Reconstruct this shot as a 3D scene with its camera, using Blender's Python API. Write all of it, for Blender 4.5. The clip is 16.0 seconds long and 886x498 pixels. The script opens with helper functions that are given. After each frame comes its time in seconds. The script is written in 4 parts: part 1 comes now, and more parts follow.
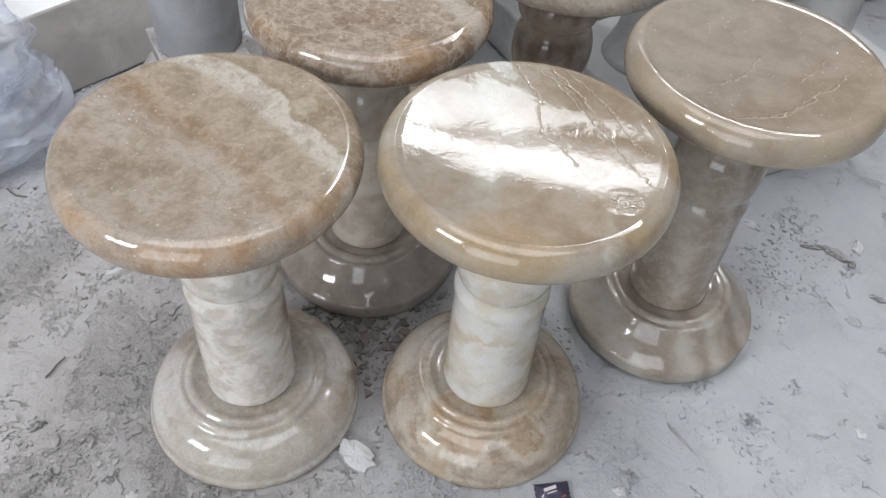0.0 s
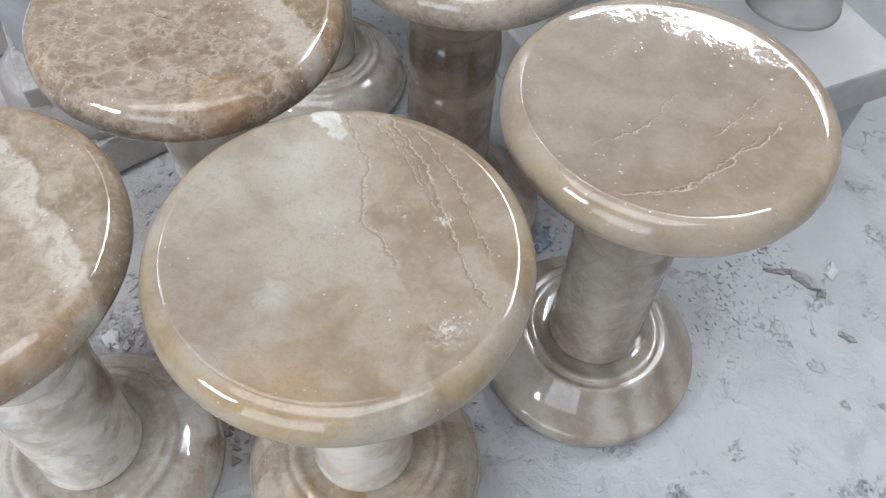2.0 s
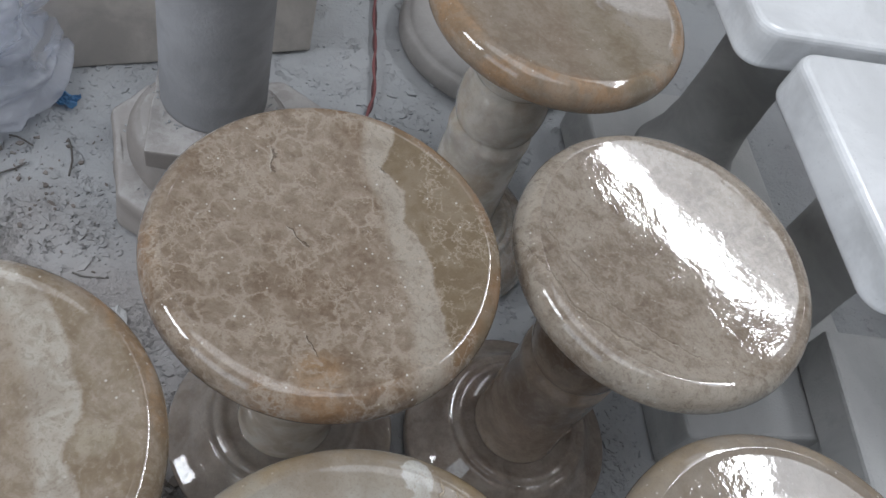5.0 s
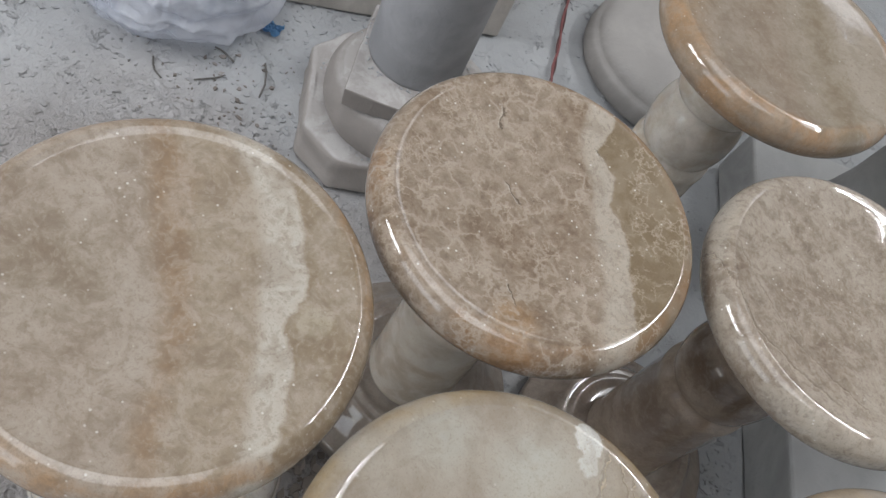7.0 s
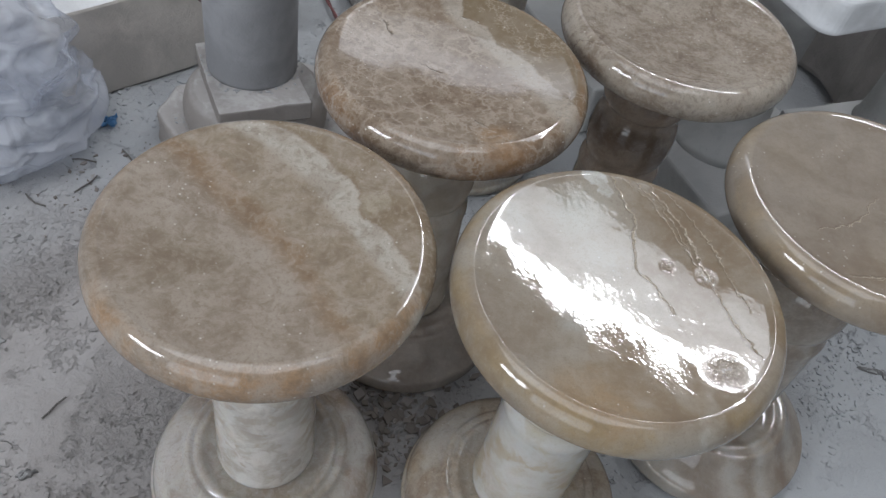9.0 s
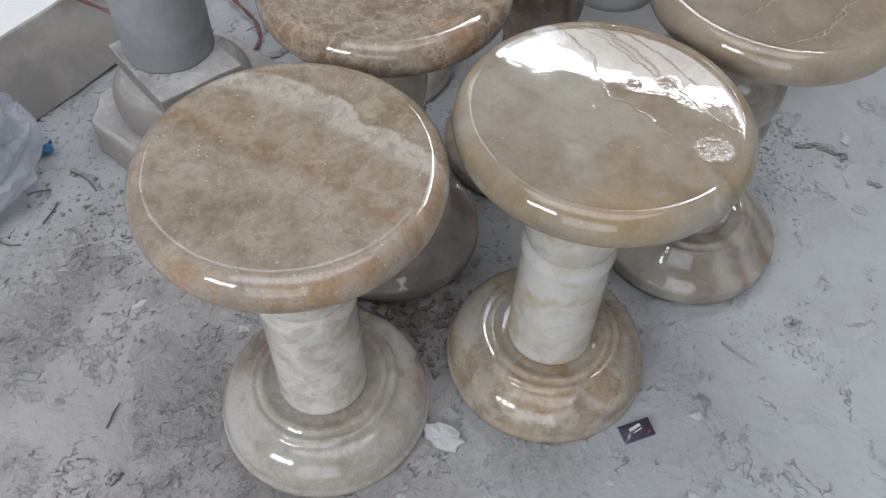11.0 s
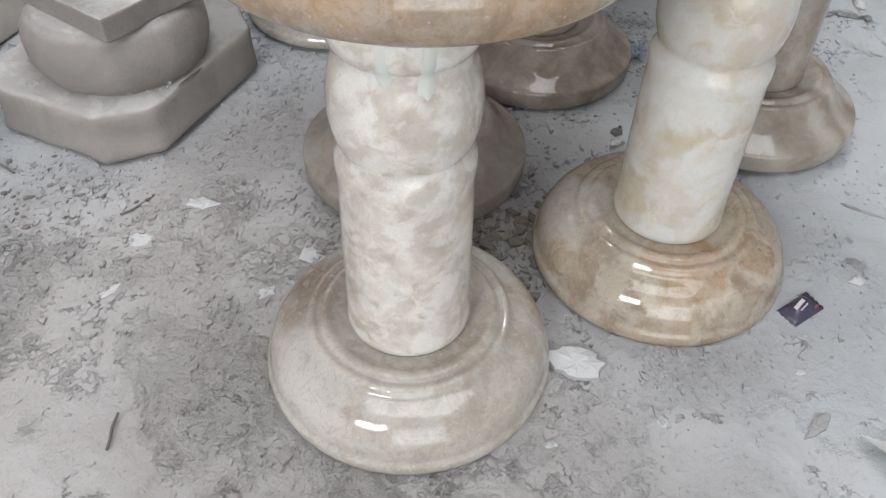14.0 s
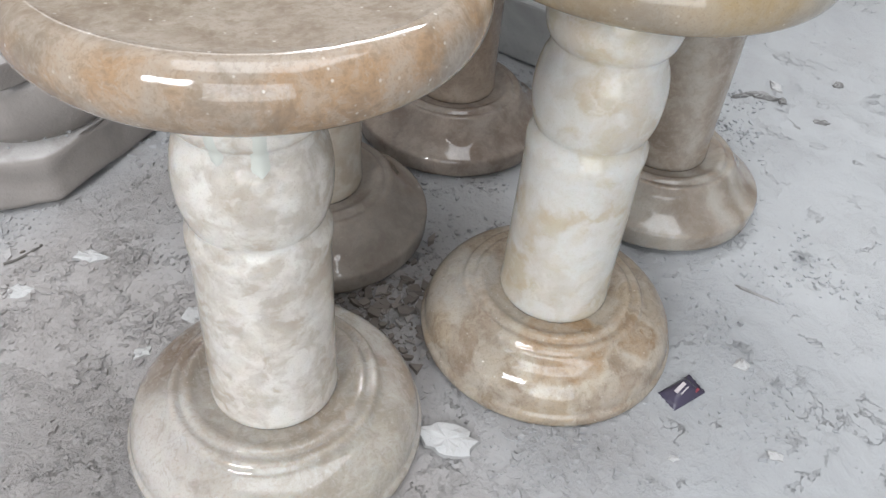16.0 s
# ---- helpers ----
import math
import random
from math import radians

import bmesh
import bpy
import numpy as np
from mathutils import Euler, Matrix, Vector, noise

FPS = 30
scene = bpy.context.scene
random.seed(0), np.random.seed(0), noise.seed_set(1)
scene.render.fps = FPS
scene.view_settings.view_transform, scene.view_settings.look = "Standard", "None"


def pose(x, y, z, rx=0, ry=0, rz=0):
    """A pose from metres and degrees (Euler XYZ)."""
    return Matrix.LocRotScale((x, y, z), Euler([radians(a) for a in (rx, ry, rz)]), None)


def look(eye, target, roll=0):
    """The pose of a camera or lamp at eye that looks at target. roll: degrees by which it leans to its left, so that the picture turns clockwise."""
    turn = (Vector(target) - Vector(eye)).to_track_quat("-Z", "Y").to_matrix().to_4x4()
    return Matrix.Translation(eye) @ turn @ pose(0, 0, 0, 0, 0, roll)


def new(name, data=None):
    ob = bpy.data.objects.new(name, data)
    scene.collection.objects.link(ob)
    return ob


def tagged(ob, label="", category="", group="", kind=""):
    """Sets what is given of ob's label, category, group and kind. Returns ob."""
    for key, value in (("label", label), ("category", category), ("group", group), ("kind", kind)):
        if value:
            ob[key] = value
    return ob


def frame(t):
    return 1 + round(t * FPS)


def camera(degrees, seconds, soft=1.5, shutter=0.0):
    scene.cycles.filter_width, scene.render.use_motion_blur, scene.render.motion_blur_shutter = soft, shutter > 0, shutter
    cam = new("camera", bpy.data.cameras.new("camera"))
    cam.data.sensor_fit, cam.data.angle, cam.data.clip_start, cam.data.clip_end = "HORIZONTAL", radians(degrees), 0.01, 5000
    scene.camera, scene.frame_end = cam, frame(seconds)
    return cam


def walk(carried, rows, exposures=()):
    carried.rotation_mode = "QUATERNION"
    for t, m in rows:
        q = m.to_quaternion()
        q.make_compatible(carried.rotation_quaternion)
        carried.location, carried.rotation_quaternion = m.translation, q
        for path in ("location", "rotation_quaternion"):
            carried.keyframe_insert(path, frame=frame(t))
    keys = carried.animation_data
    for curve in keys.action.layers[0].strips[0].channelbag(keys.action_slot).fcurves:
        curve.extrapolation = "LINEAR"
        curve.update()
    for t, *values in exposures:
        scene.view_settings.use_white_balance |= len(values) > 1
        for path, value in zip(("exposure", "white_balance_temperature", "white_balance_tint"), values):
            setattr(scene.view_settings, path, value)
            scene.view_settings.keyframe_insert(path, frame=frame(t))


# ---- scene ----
cam = camera(57.7, 16.0)
PATH = [
    (0, (0.048, 0.061, 1.053), (0.104, 1.392, -0.439), 5.4),
    (0.5, (0.126, 0.129, 1.03), (0.12, 1.437, -0.483), 4.4),
    (1, (0.197, 0.181, 1.022), (0.16, 1.452, -0.522), 3.7),
    (1.5, (0.23, 0.241, 1.025), (0.196, 1.463, -0.558), 3.2),
    (2, (0.237, 0.322, 1.027), (0.236, 1.492, -0.595), 3.6),
    (2.5, (0.216, 0.421, 1.033), (0.245, 1.555, -0.615), 4.9),
    (3, (0.185, 0.511, 1.037), (0.231, 1.627, -0.623), 7.3),
    (3.5, (0.163, 0.571, 1.047), (0.188, 1.695, -0.607), 10.1),
    (4, (0.135, 0.599, 1.057), (0.133, 1.742, -0.584), 14.1),
    (4.2, (0.124, 0.601, 1.065), (0.106, 1.758, -0.566), 16.0),
    (6.3, (0.071, 0.575, 1.097), (-0.222, 1.73, -0.509), 34.5),
    (6.5, (0.064, 0.556, 1.083), (-0.236, 1.695, -0.533), 34.5),
    (7, (0.034, 0.494, 1.056), (-0.255, 1.601, -0.585), 32.3),
    (7.5, (-0.005, 0.436, 1.052), (-0.248, 1.536, -0.601), 28.1),
    (8, (-0.03, 0.378, 1.059), (-0.194, 1.519, -0.575), 22.8),
    (8.5, (-0.037, 0.302, 1.051), (-0.08, 1.543, -0.517), 17.9),
    (9, (-0.036, 0.212, 1.058), (0.024, 1.532, -0.444), 13.3),
    (9.2, (-0.033, 0.177, 1.065), (0.061, 1.514, -0.418), 12.0),
    (11.3, (-0.167, 0.112, 1.073), (0.12, 1.289, -0.519), 0.2),
    (11.5, (-0.19, 0.113, 1.075), (0.122, 1.273, -0.524), -0.8),
    (12, (-0.277, 0.113, 1.069), (0.136, 1.245, -0.527), -0.8),
    (12.5, (-0.371, 0.114, 1.033), (0.165, 1.251, -0.523), 0.9),
    (13, (-0.417, 0.12, 0.965), (0.16, 1.286, -0.554), 1.5),
    (13.5, (-0.421, 0.15, 0.851), (0.163, 1.36, -0.631), 1.6),
    (14, (-0.382, 0.194, 0.7), (0.23, 1.454, -0.727), 1.6),
    (14.5, (-0.324, 0.193, 0.591), (0.361, 1.479, -0.779), 3.0),
    (15, (-0.286, 0.168, 0.578), (0.451, 1.47, -0.749), 4.2),
    (15.5, (-0.293, 0.172, 0.626), (0.448, 1.485, -0.687), 4.8),
    (16, (-0.281, 0.176, 0.718), (0.423, 1.48, -0.625), 5.9),
]
EXPOSURES = [(0.0, 0.67, 6350, 10), (0.5, 0.70, 6300, 10), (1.0, 0.85, 6150, 10), (2.5, 0.85, 6250, 10), (3.0, 0.42, 6200, 10), (3.5, -0.20, 6250, 10), (4.2, -0.14, 6150, 10), (6.4, 0.26, 6400, 10), (7.0, 0.38, 6450, 10), (7.5, 0.64, 6150, 10), (8.0, 0.70, 6000, 10), (8.5, 0.25, 6150, 10), (9.2, -0.0, 6200, 10), (11.4, 0.42, 6300, 10), (12.0, 0.59, 6350, 10), (12.5, 0.32, 6350, 10), (13.0, 0.34, 6400, 10), (13.5, 0.42, 6500, 10), (14.1, 0.80, 6500, 10), (15.0, 0.86, 6350, 10), (16.0, 0.90, 6450, 10)]
walk(cam, [(t, look(eye, target, roll)) for t, eye, target, roll in PATH], EXPOSURES)
STRIP, WINDOW, OVERHEAD, SHEET, SHEET_WEST, SOUTH_FILL = 50.0, 20.0, 2.3, 4.8, 1.5, 1.8

# ---- light: a workshop lit by a gap under the roof edge and a window behind, plus added fill from the south and overhead ----
ROOM = Matrix.Translation((0.1, 0.8, 0)) @ Matrix.Rotation(radians(-30), 4, "Z")


def room(x, y, z):
    return ROOM @ Vector((x, y, z))


world = bpy.data.worlds.new("world")
scene.world = world
world.use_nodes = True
sky = world.node_tree.nodes.new("ShaderNodeTexSky")
sky.sky_type, sky.sun_disc = "NISHITA", False
sky.sun_elevation, sky.sun_rotation = radians(40), radians(20)
world.node_tree.links.new(sky.outputs[0], world.node_tree.nodes["Background"].inputs[0])
world.node_tree.nodes["Background"].inputs[1].default_value = 0.1


def window_light(name, at, toward, wide, high, radiance, colour=(1, 1, 1)):
    lamp = bpy.data.lights.new(name, "AREA")
    lamp.shape, lamp.size, lamp.size_y = "RECTANGLE", wide, high
    lamp.energy, lamp.color = radiance * math.pi * wide * high, colour
    ob = new(name, lamp)
    ob.matrix_world = look(at, toward)
    return ob


SLOPE = 0.46  # the gap under the roof edge rises to the east


def gap_light(name, x0, x1, low, high, radiance, colour):
    """Sky light in the slanting gap of the north wall, between two heights above its sill line."""
    mid, across = (x0 + x1) / 2, (low + high) / 2
    z = 3.07 + SLOPE * mid + across
    ob = window_light(name, room(mid, 2.46, z), room(mid, 0, z), (x1 - x0) * math.hypot(1, SLOPE), (high - low) / math.hypot(1, SLOPE), radiance, colour)
    ob.matrix_world = ob.matrix_world @ Matrix.Rotation(-math.atan(SLOPE), 4, "Z")


gap_light("window_light_strip", -0.700, 1.45, 0.02, 0.20, STRIP, (0.98, 0.99, 1.0))
gap_light("roof_light_sheet", -0.90, 1.45, 0.21, 0.86, SHEET, (0.955, 0.975, 1.0))
gap_light("window_light_corner", -0.772, -0.705, -0.13, 0.07, STRIP, (0.98, 0.99, 1.0))
gap_light("roof_light_corner", -0.90, -0.770, -0.15, 0.20, SHEET, (0.955, 0.975, 1.0))
gap_light("roof_light_sheet_west", -2.30, -0.91, 0.02, 0.62, SHEET_WEST, (0.955, 0.975, 1.0))
window_light("window_light_south", room(-1.65, -3.95, 2.60), room(-0.9, 0, 1.1), 1.5, 1.1, WINDOW, (0.955, 0.975, 1.0))
# added fill low in the south wall, to brighten columns and rims
window_light("fill_light_south", room(0.8, -3.95, 1.45), room(0.6, 0, 1.2), 2.6, 2.7, SOUTH_FILL, (0.955, 0.975, 1.0))
# added broad fill from above, to keep the floor bright; no such panels known
overhead_fill = window_light("fill_light_overhead", room(0.3, -1.20, 4.75), room(0.3, -1.20, 0), 4.0, 3.0, OVERHEAD)
overhead_fill.matrix_world = ROOM @ Matrix.Translation((0.3, -1.20, 4.75))


# ---- materials ----
class Graph:
    """A small writer of shader nodes."""

    def __init__(self, name):
        self.mat = bpy.data.materials.new(name)
        self.mat.use_nodes = True
        self.tree = self.mat.node_tree
        self.bsdf = self.tree.nodes["Principled BSDF"]
        self.out = self.tree.nodes["Material Output"]
        self.coords = self.tree.nodes.new("ShaderNodeTexCoord").outputs["Object"]

    def node(self, kind, inputs=()):
        n = self.tree.nodes.new(kind)
        for k, v in dict(inputs).items():
            self.put(n.inputs[k], v)
        return n

    def put(self, socket, value):
        if isinstance(value, bpy.types.NodeSocket):
            self.tree.links.new(value, socket)
        elif isinstance(value, (tuple, list)) and len(value) == 3 and socket.type == "RGBA":
            socket.default_value = (*value, 1)
        else:
            socket.default_value = value

    def math(self, op, a, b=0.0, c=0.0, clamp=False):
        n = self.node("ShaderNodeMath", {0: a, 1: b, 2: c})
        n.operation, n.use_clamp = op, clamp
        return n.outputs[0]

    def vec(self, op, a, b=(0, 0, 0)):
        n = self.node("ShaderNodeVectorMath", {0: a, 1: b})
        n.operation = op
        return n.outputs["Value"] if op in ("DOT_PRODUCT", "LENGTH", "DISTANCE") else n.outputs[0]

    def scaled(self, a, f):
        n = self.node("ShaderNodeVectorMath", {0: a})
        n.operation = "SCALE"
        n.inputs["Scale"].default_value = f
        return n.outputs[0]

    def noise(self, scale, detail=4.0, rough=0.55, distort=0.0, vector=None, colour=False):
        n = self.node("ShaderNodeTexNoise", {"Vector": vector or self.coords, "Scale": scale, "Detail": detail, "Roughness": rough, "Distortion": distort})
        return n.outputs["Color" if colour else "Fac"]

    def edges(self, scale, vector, feature="DISTANCE_TO_EDGE"):
        n = self.node("ShaderNodeTexVoronoi", {"Vector": vector, "Scale": scale})
        n.feature = feature
        return n.outputs["Distance"]

    def ramp(self, fac, stops, smooth=True):
        n = self.node("ShaderNodeValToRGB", {0: fac})
        r = n.color_ramp
        r.interpolation = "EASE" if smooth else "LINEAR"
        while len(r.elements) < len(stops):
            r.elements.new(0.5)
        for e, (p, c) in zip(r.elements, stops):
            e.position = p
            e.color = (*c, 1) if isinstance(c, tuple) else (c, c, c, 1)
        return n.outputs[0]

    def step(self, fac, low, high):
        n = self.node("ShaderNodeMapRange", {"Value": fac, "From Min": low, "From Max": high})
        n.interpolation_type = "SMOOTHSTEP"
        return n.outputs[0]

    def mix(self, fac, a, b, blend="MIX"):
        n = self.node("ShaderNodeMix")
        n.data_type, n.blend_type = "RGBA", blend
        self.put(n.inputs[0], fac), self.put(n.inputs[6], a), self.put(n.inputs[7], b)
        return n.outputs[2]

    def bump(self, height, distance, normal=None):
        n = self.node("ShaderNodeBump", {"Height": height, "Strength": 1.0, "Distance": distance})
        if normal:
            self.put(n.inputs["Normal"], normal)
        return n.outputs[0]

    def done(self, **values):
        for k, v in values.items():
            self.put(self.bsdf.inputs[k.replace("_", " ")], v)
        return self.mat


def curve(g, u, v, points):
    """Signed distance of u from a line given by (v, u) points in rising v."""
    vs, us = [a for a, _ in points], [b for _, b in points]
    low, span = min(us) - 0.001, max(us) - min(us) + 0.002
    fac = g.math("DIVIDE", g.math("SUBTRACT", v, vs[0]), vs[-1] - vs[0])
    at = g.ramp(fac, [((a - vs[0]) / (vs[-1] - vs[0]), (b - low) / span) for a, b in points], False)
    return g.math("SUBTRACT", u, g.math("MULTIPLY_ADD", at, span, low))


def thread(g, distance, wide):
    """1 on a thin line round distance 0."""
    return g.step(g.math("ABSOLUTE", distance), wide, wide * 0.25)


def onyx(name, seed, across, ground, light, dark, bands=(), patches=(), veins=(), vein_colour=(0.34, 0.29, 0.225), vein_relief=1.0, blotch=(), blotch_scale=22.0, blotch_mix=0.8, soft=0.07, cloud=0.5, cloud_scale=26.0, mottle=0.5, web=0.0, web_scale=52.0, flecks=0.6, crumble=(), cracks=(), calm=0.0, rim=None, warp=0.008, fray=0.007, milk=0.06, wavy=1.0, gloss=0.03):
    """Polished banded onyx. across: the direction over the bands, u, with v along them; bands: ((x, y) points of
    an edge, colour beyond it, softness); patches: (x, y, z, radius, colour, softness); veins: (points, half width);
    blotch: colours of soft clouds; crumble: (x, y, radius) of pitted spots; cracks: (points, half width)."""
    g = Graph(name)
    half = (0.5, 0.5, 0.5)
    off = g.vec("ADD", g.coords, (seed * 0.37, seed * 0.61, seed * 0.23))
    n = Vector(across).normalized()
    m = Vector((-n.y, n.x, 0)).normalized() if abs(n.z) < 0.9 else Vector((1, 0, 0))
    bend = g.scaled(g.vec("SUBTRACT", g.noise(24, 4, 0.55, vector=off, colour=True), half), warp * 2)
    ragged = g.scaled(g.vec("SUBTRACT", g.noise(110, 5, 0.6, vector=off, colour=True), half), fray)
    p = g.vec("ADD", g.vec("ADD", g.coords, bend), ragged)
    q = g.vec("ADD", off, g.scaled(bend, 1.6))
    u, v = g.vec("DOT_PRODUCT", p, tuple(n)), g.vec("DOT_PRODUCT", p, tuple(m))
    # lines keep closer to their course than the bands do
    tight = g.vec("ADD", g.vec("ADD", g.coords, ragged), g.scaled(g.vec("SUBTRACT", g.noise(55, 5, 0.65, vector=off, colour=True), half), 0.014))
    tu, tv = g.vec("DOT_PRODUCT", tight, tuple(n)), g.vec("DOT_PRODUCT", tight, tuple(m))

    def course(points):
        return sorted(((x * m.x + y * m.y), (x * n.x + y * n.y)) for x, y in points)

    if isinstance(ground, tuple):
        col = g.mix(g.step(g.noise(9, 3, 0.5, vector=off), 0.35, 0.65), ground, tuple(0.55 * a + 0.45 * b for a, b in zip(ground, light)))
    else:
        lo, hi = ground[0][0], ground[-1][0]
        col = g.ramp(g.math("DIVIDE", g.math("SUBTRACT", u, lo), hi - lo), [((a - lo) / (hi - lo), c) for a, c in ground])
    if blotch:
        # each colour lies in soft clouds of its own
        for k, c in enumerate(blotch):
            f = g.noise(blotch_scale * (1 + 0.13 * k), 4, 0.5, 0.15, g.vec("ADD", q, (k * 3.7, k * 1.9, k * 5.3)))
            col = g.mix(g.math("MULTIPLY", g.step(f, 0.52 - soft, 0.56 + soft), blotch_mix), col, c)
    for points, c, wide in bands:
        d = curve(g, u, v, course(points))
        col = g.mix(g.step(d, -wide, wide), col, c)
    for x, y, z, r, c, wide in patches:
        d = g.vec("DISTANCE", g.vec("ADD", p, g.scaled(bend, 0.8)), (x, y, z))
        col = g.mix(g.step(d, r * (1 + wide * 0.5), r * (1 - wide)), col, c)
    if rim:
        out = g.step(g.vec("LENGTH", g.vec("MULTIPLY", p, (1, 1, 0))), 0.137, 0.152)
        stain = g.math("MULTIPLY", out, g.step(g.noise(12, 4, 0.55, 0.3, off), 0.42, 0.60))
        col = g.mix(g.math("MULTIPLY", stain, 0.85), col, rim)
    # drifting clouds, then finer curdled mottling
    broad = g.noise(cloud_scale, 4, 0.52, 0.25, q)
    col = g.mix(g.math("MULTIPLY", g.step(broad, 0.47, 0.64), cloud), col, light)
    col = g.mix(g.math("MULTIPLY", g.step(broad, 0.51, 0.34), cloud * 0.9), col, dark)
    if calm:
        # the last band is plainer than the rest
        mottle = g.math("MULTIPLY_ADD", g.step(curve(g, u, v, course(bands[-1][0])), -0.002, 0.004), -mottle * calm, mottle)
    curd = g.noise(cloud_scale * 2.6, 6, 0.64, 0.35, q)
    col = g.mix(g.math("MULTIPLY", g.step(curd, 0.50, 0.61), mottle), col, light)
    col = g.mix(g.math("MULTIPLY", g.step(curd, 0.49, 0.38), mottle), col, dark)
    fine = g.noise(190, 5, 0.65, 0.3, q)
    col = g.mix(g.math("MULTIPLY", g.step(fine, 0.52, 0.64), mottle), col, light)
    col = g.mix(g.math("MULTIPLY", g.step(fine, 0.48, 0.36), mottle), col, dark)
    if web:
        wander = g.vec("ADD", off, g.scaled(g.vec("SUBTRACT", g.noise(46, 5, 0.62, vector=off, colour=True), half), 0.046))
        patchy = g.step(g.noise(20, 4, 0.55, vector=q), 0.36, 0.56)
        if bands:
            patchy = g.math("MULTIPLY", patchy, g.step(curve(g, u, v, course(bands[0][0])), 0.012, -0.010))
        seam = g.math("MULTIPLY", g.step(g.edges(web_scale, wander), 0.14, 0.0), patchy)
        col = g.mix(g.math("MULTIPLY", seam, web), col, light)
        core = g.math("MULTIPLY", g.step(g.edges(web_scale, wander), 0.16, 0.42), patchy)
        col = g.mix(g.math("MULTIPLY", core, web * 0.4), col, dark)
        lace = g.math("MULTIPLY", g.step(g.edges(web_scale * 1.9, wander), 0.10, 0.0), g.step(g.noise(27, 4, 0.6, vector=g.vec("ADD", q, (2, 7, 1))), 0.46, 0.60))
        col = g.mix(g.math("MULTIPLY", lace, web * 0.75), col, tuple(c * 1.15 for c in light))
    height = g.math("MULTIPLY", g.noise(95, 2, 0.5, 0.3, off), 0.5)
    height = g.math("ADD", height, g.math("MULTIPLY", g.noise(240, 2, 0.5, 0.0, off), 0.22))
    gaps = g.step(g.noise(34, 4, 0.6, vector=off), 0.36, 0.52)
    for points, wide in veins:
        way = course(points)
        ends = g.math("MULTIPLY", g.step(tv, way[0][0] - 0.006, way[0][0] + 0.006), g.step(tv, way[-1][0] + 0.006, way[-1][0] - 0.006))
        d = curve(g, tu, tv, way)
        ridge = g.math("MULTIPLY", g.math("MULTIPLY", thread(g, d, wide), ends), g.math("MULTIPLY_ADD", gaps, 0.75, 0.25))
        # shade of the raised vein, painted along one side of it
        shade = g.math("MULTIPLY", g.math("MULTIPLY", thread(g, g.math("ADD", d, wide * 1.5), wide * 1.3), ends), 0.4)
        col = g.mix(shade, col, tuple(c * 0.7 for c in dark))
        col = g.mix(ridge, col, vein_colour)
        height = g.math("ADD", height, g.math("MULTIPLY", ridge, 2.6 * vein_relief))
    for points, wide in cracks:
        way = course(points)
        ends = g.math("MULTIPLY", g.step(tv, way[0][0] - 0.001, way[0][0] + 0.002), g.step(tv, way[-1][0] + 0.001, way[-1][0] - 0.002))
        d = curve(g, tu, tv, way)
        slit = g.math("MULTIPLY", thread(g, d, wide), ends)
        lip = g.math("MULTIPLY", thread(g, g.math("ADD", d, wide * 1.3), wide * 0.8), ends)
        col = g.mix(g.math("MULTIPLY", slit, 0.6), col, tuple(c * 0.45 for c in dark))
        col = g.mix(g.math("MULTIPLY", lip, 0.6), col, (0.45, 0.41, 0.35))
        height = g.math("ADD", height, g.math("MULTIPLY", slit, -4.0))
    for x, y, r in crumble:
        flat = g.vec("MULTIPLY", p, (1, 1, 0))
        spot = g.math("MULTIPLY", g.step(g.vec("DISTANCE", flat, (x, y, 0)), r * 1.3, r * 0.2), g.step(g.noise(70, 4, 0.6, vector=off), 0.34, 0.48))
        bits = g.noise(210, 4, 0.6, 0.4, off)
        height = g.math("ADD", height, g.math("MULTIPLY", g.math("MULTIPLY", spot, bits), 8.0))
        col = g.mix(g.math("MULTIPLY", g.math("MULTIPLY", spot, g.step(bits, 0.50, 0.60)), 0.75), col, (0.43, 0.40, 0.345))
        col = g.mix(g.math("MULTIPLY", g.math("MULTIPLY", spot, g.step(bits, 0.46, 0.38)), 0.6), col, tuple(c * 0.6 for c in dark))
    grain = g.noise(620, 3, 0.6, vector=off)
    col = g.mix(g.math("MULTIPLY", g.step(grain, 0.52, 0.70), 0.30), col, dark)
    if flecks:
        # scattered crystal specks, thicker in some drifts than others
        dots = g.node("ShaderNodeTexVoronoi", {"Vector": off, "Scale": 150.0})
        chosen = g.step(g.node("ShaderNodeSeparateColor", {0: dots.outputs["Color"]}).outputs[0], 0.60, 0.70)
        spark = g.math("MULTIPLY", g.math("MULTIPLY", g.step(dots.outputs["Distance"], 0.20, 0.08), chosen), g.step(g.noise(20, 3, 0.5, vector=g.vec("ADD", off, (4, 4, 4))), 0.42, 0.60))
        col = g.mix(g.math("MULTIPLY", spark, flecks), col, (0.62, 0.59, 0.53))
        height = g.math("ADD", height, g.math("MULTIPLY", spark, -1.6 * flecks))
    wave = g.bump(g.noise(9, 2, 0.4, vector=off), 0.0020 * wavy)
    nrm = g.bump(height, 0.00016, wave)
    rough = g.math("MULTIPLY_ADD", g.step(curd, 0.5, 0.8), 0.05, gloss)
    return g.done(Base_Color=col, Roughness=rough, IOR=1.55, Normal=nrm, Subsurface_Weight=milk, Subsurface_Radius=(0.016, 0.011, 0.007), Subsurface_Scale=1.0)


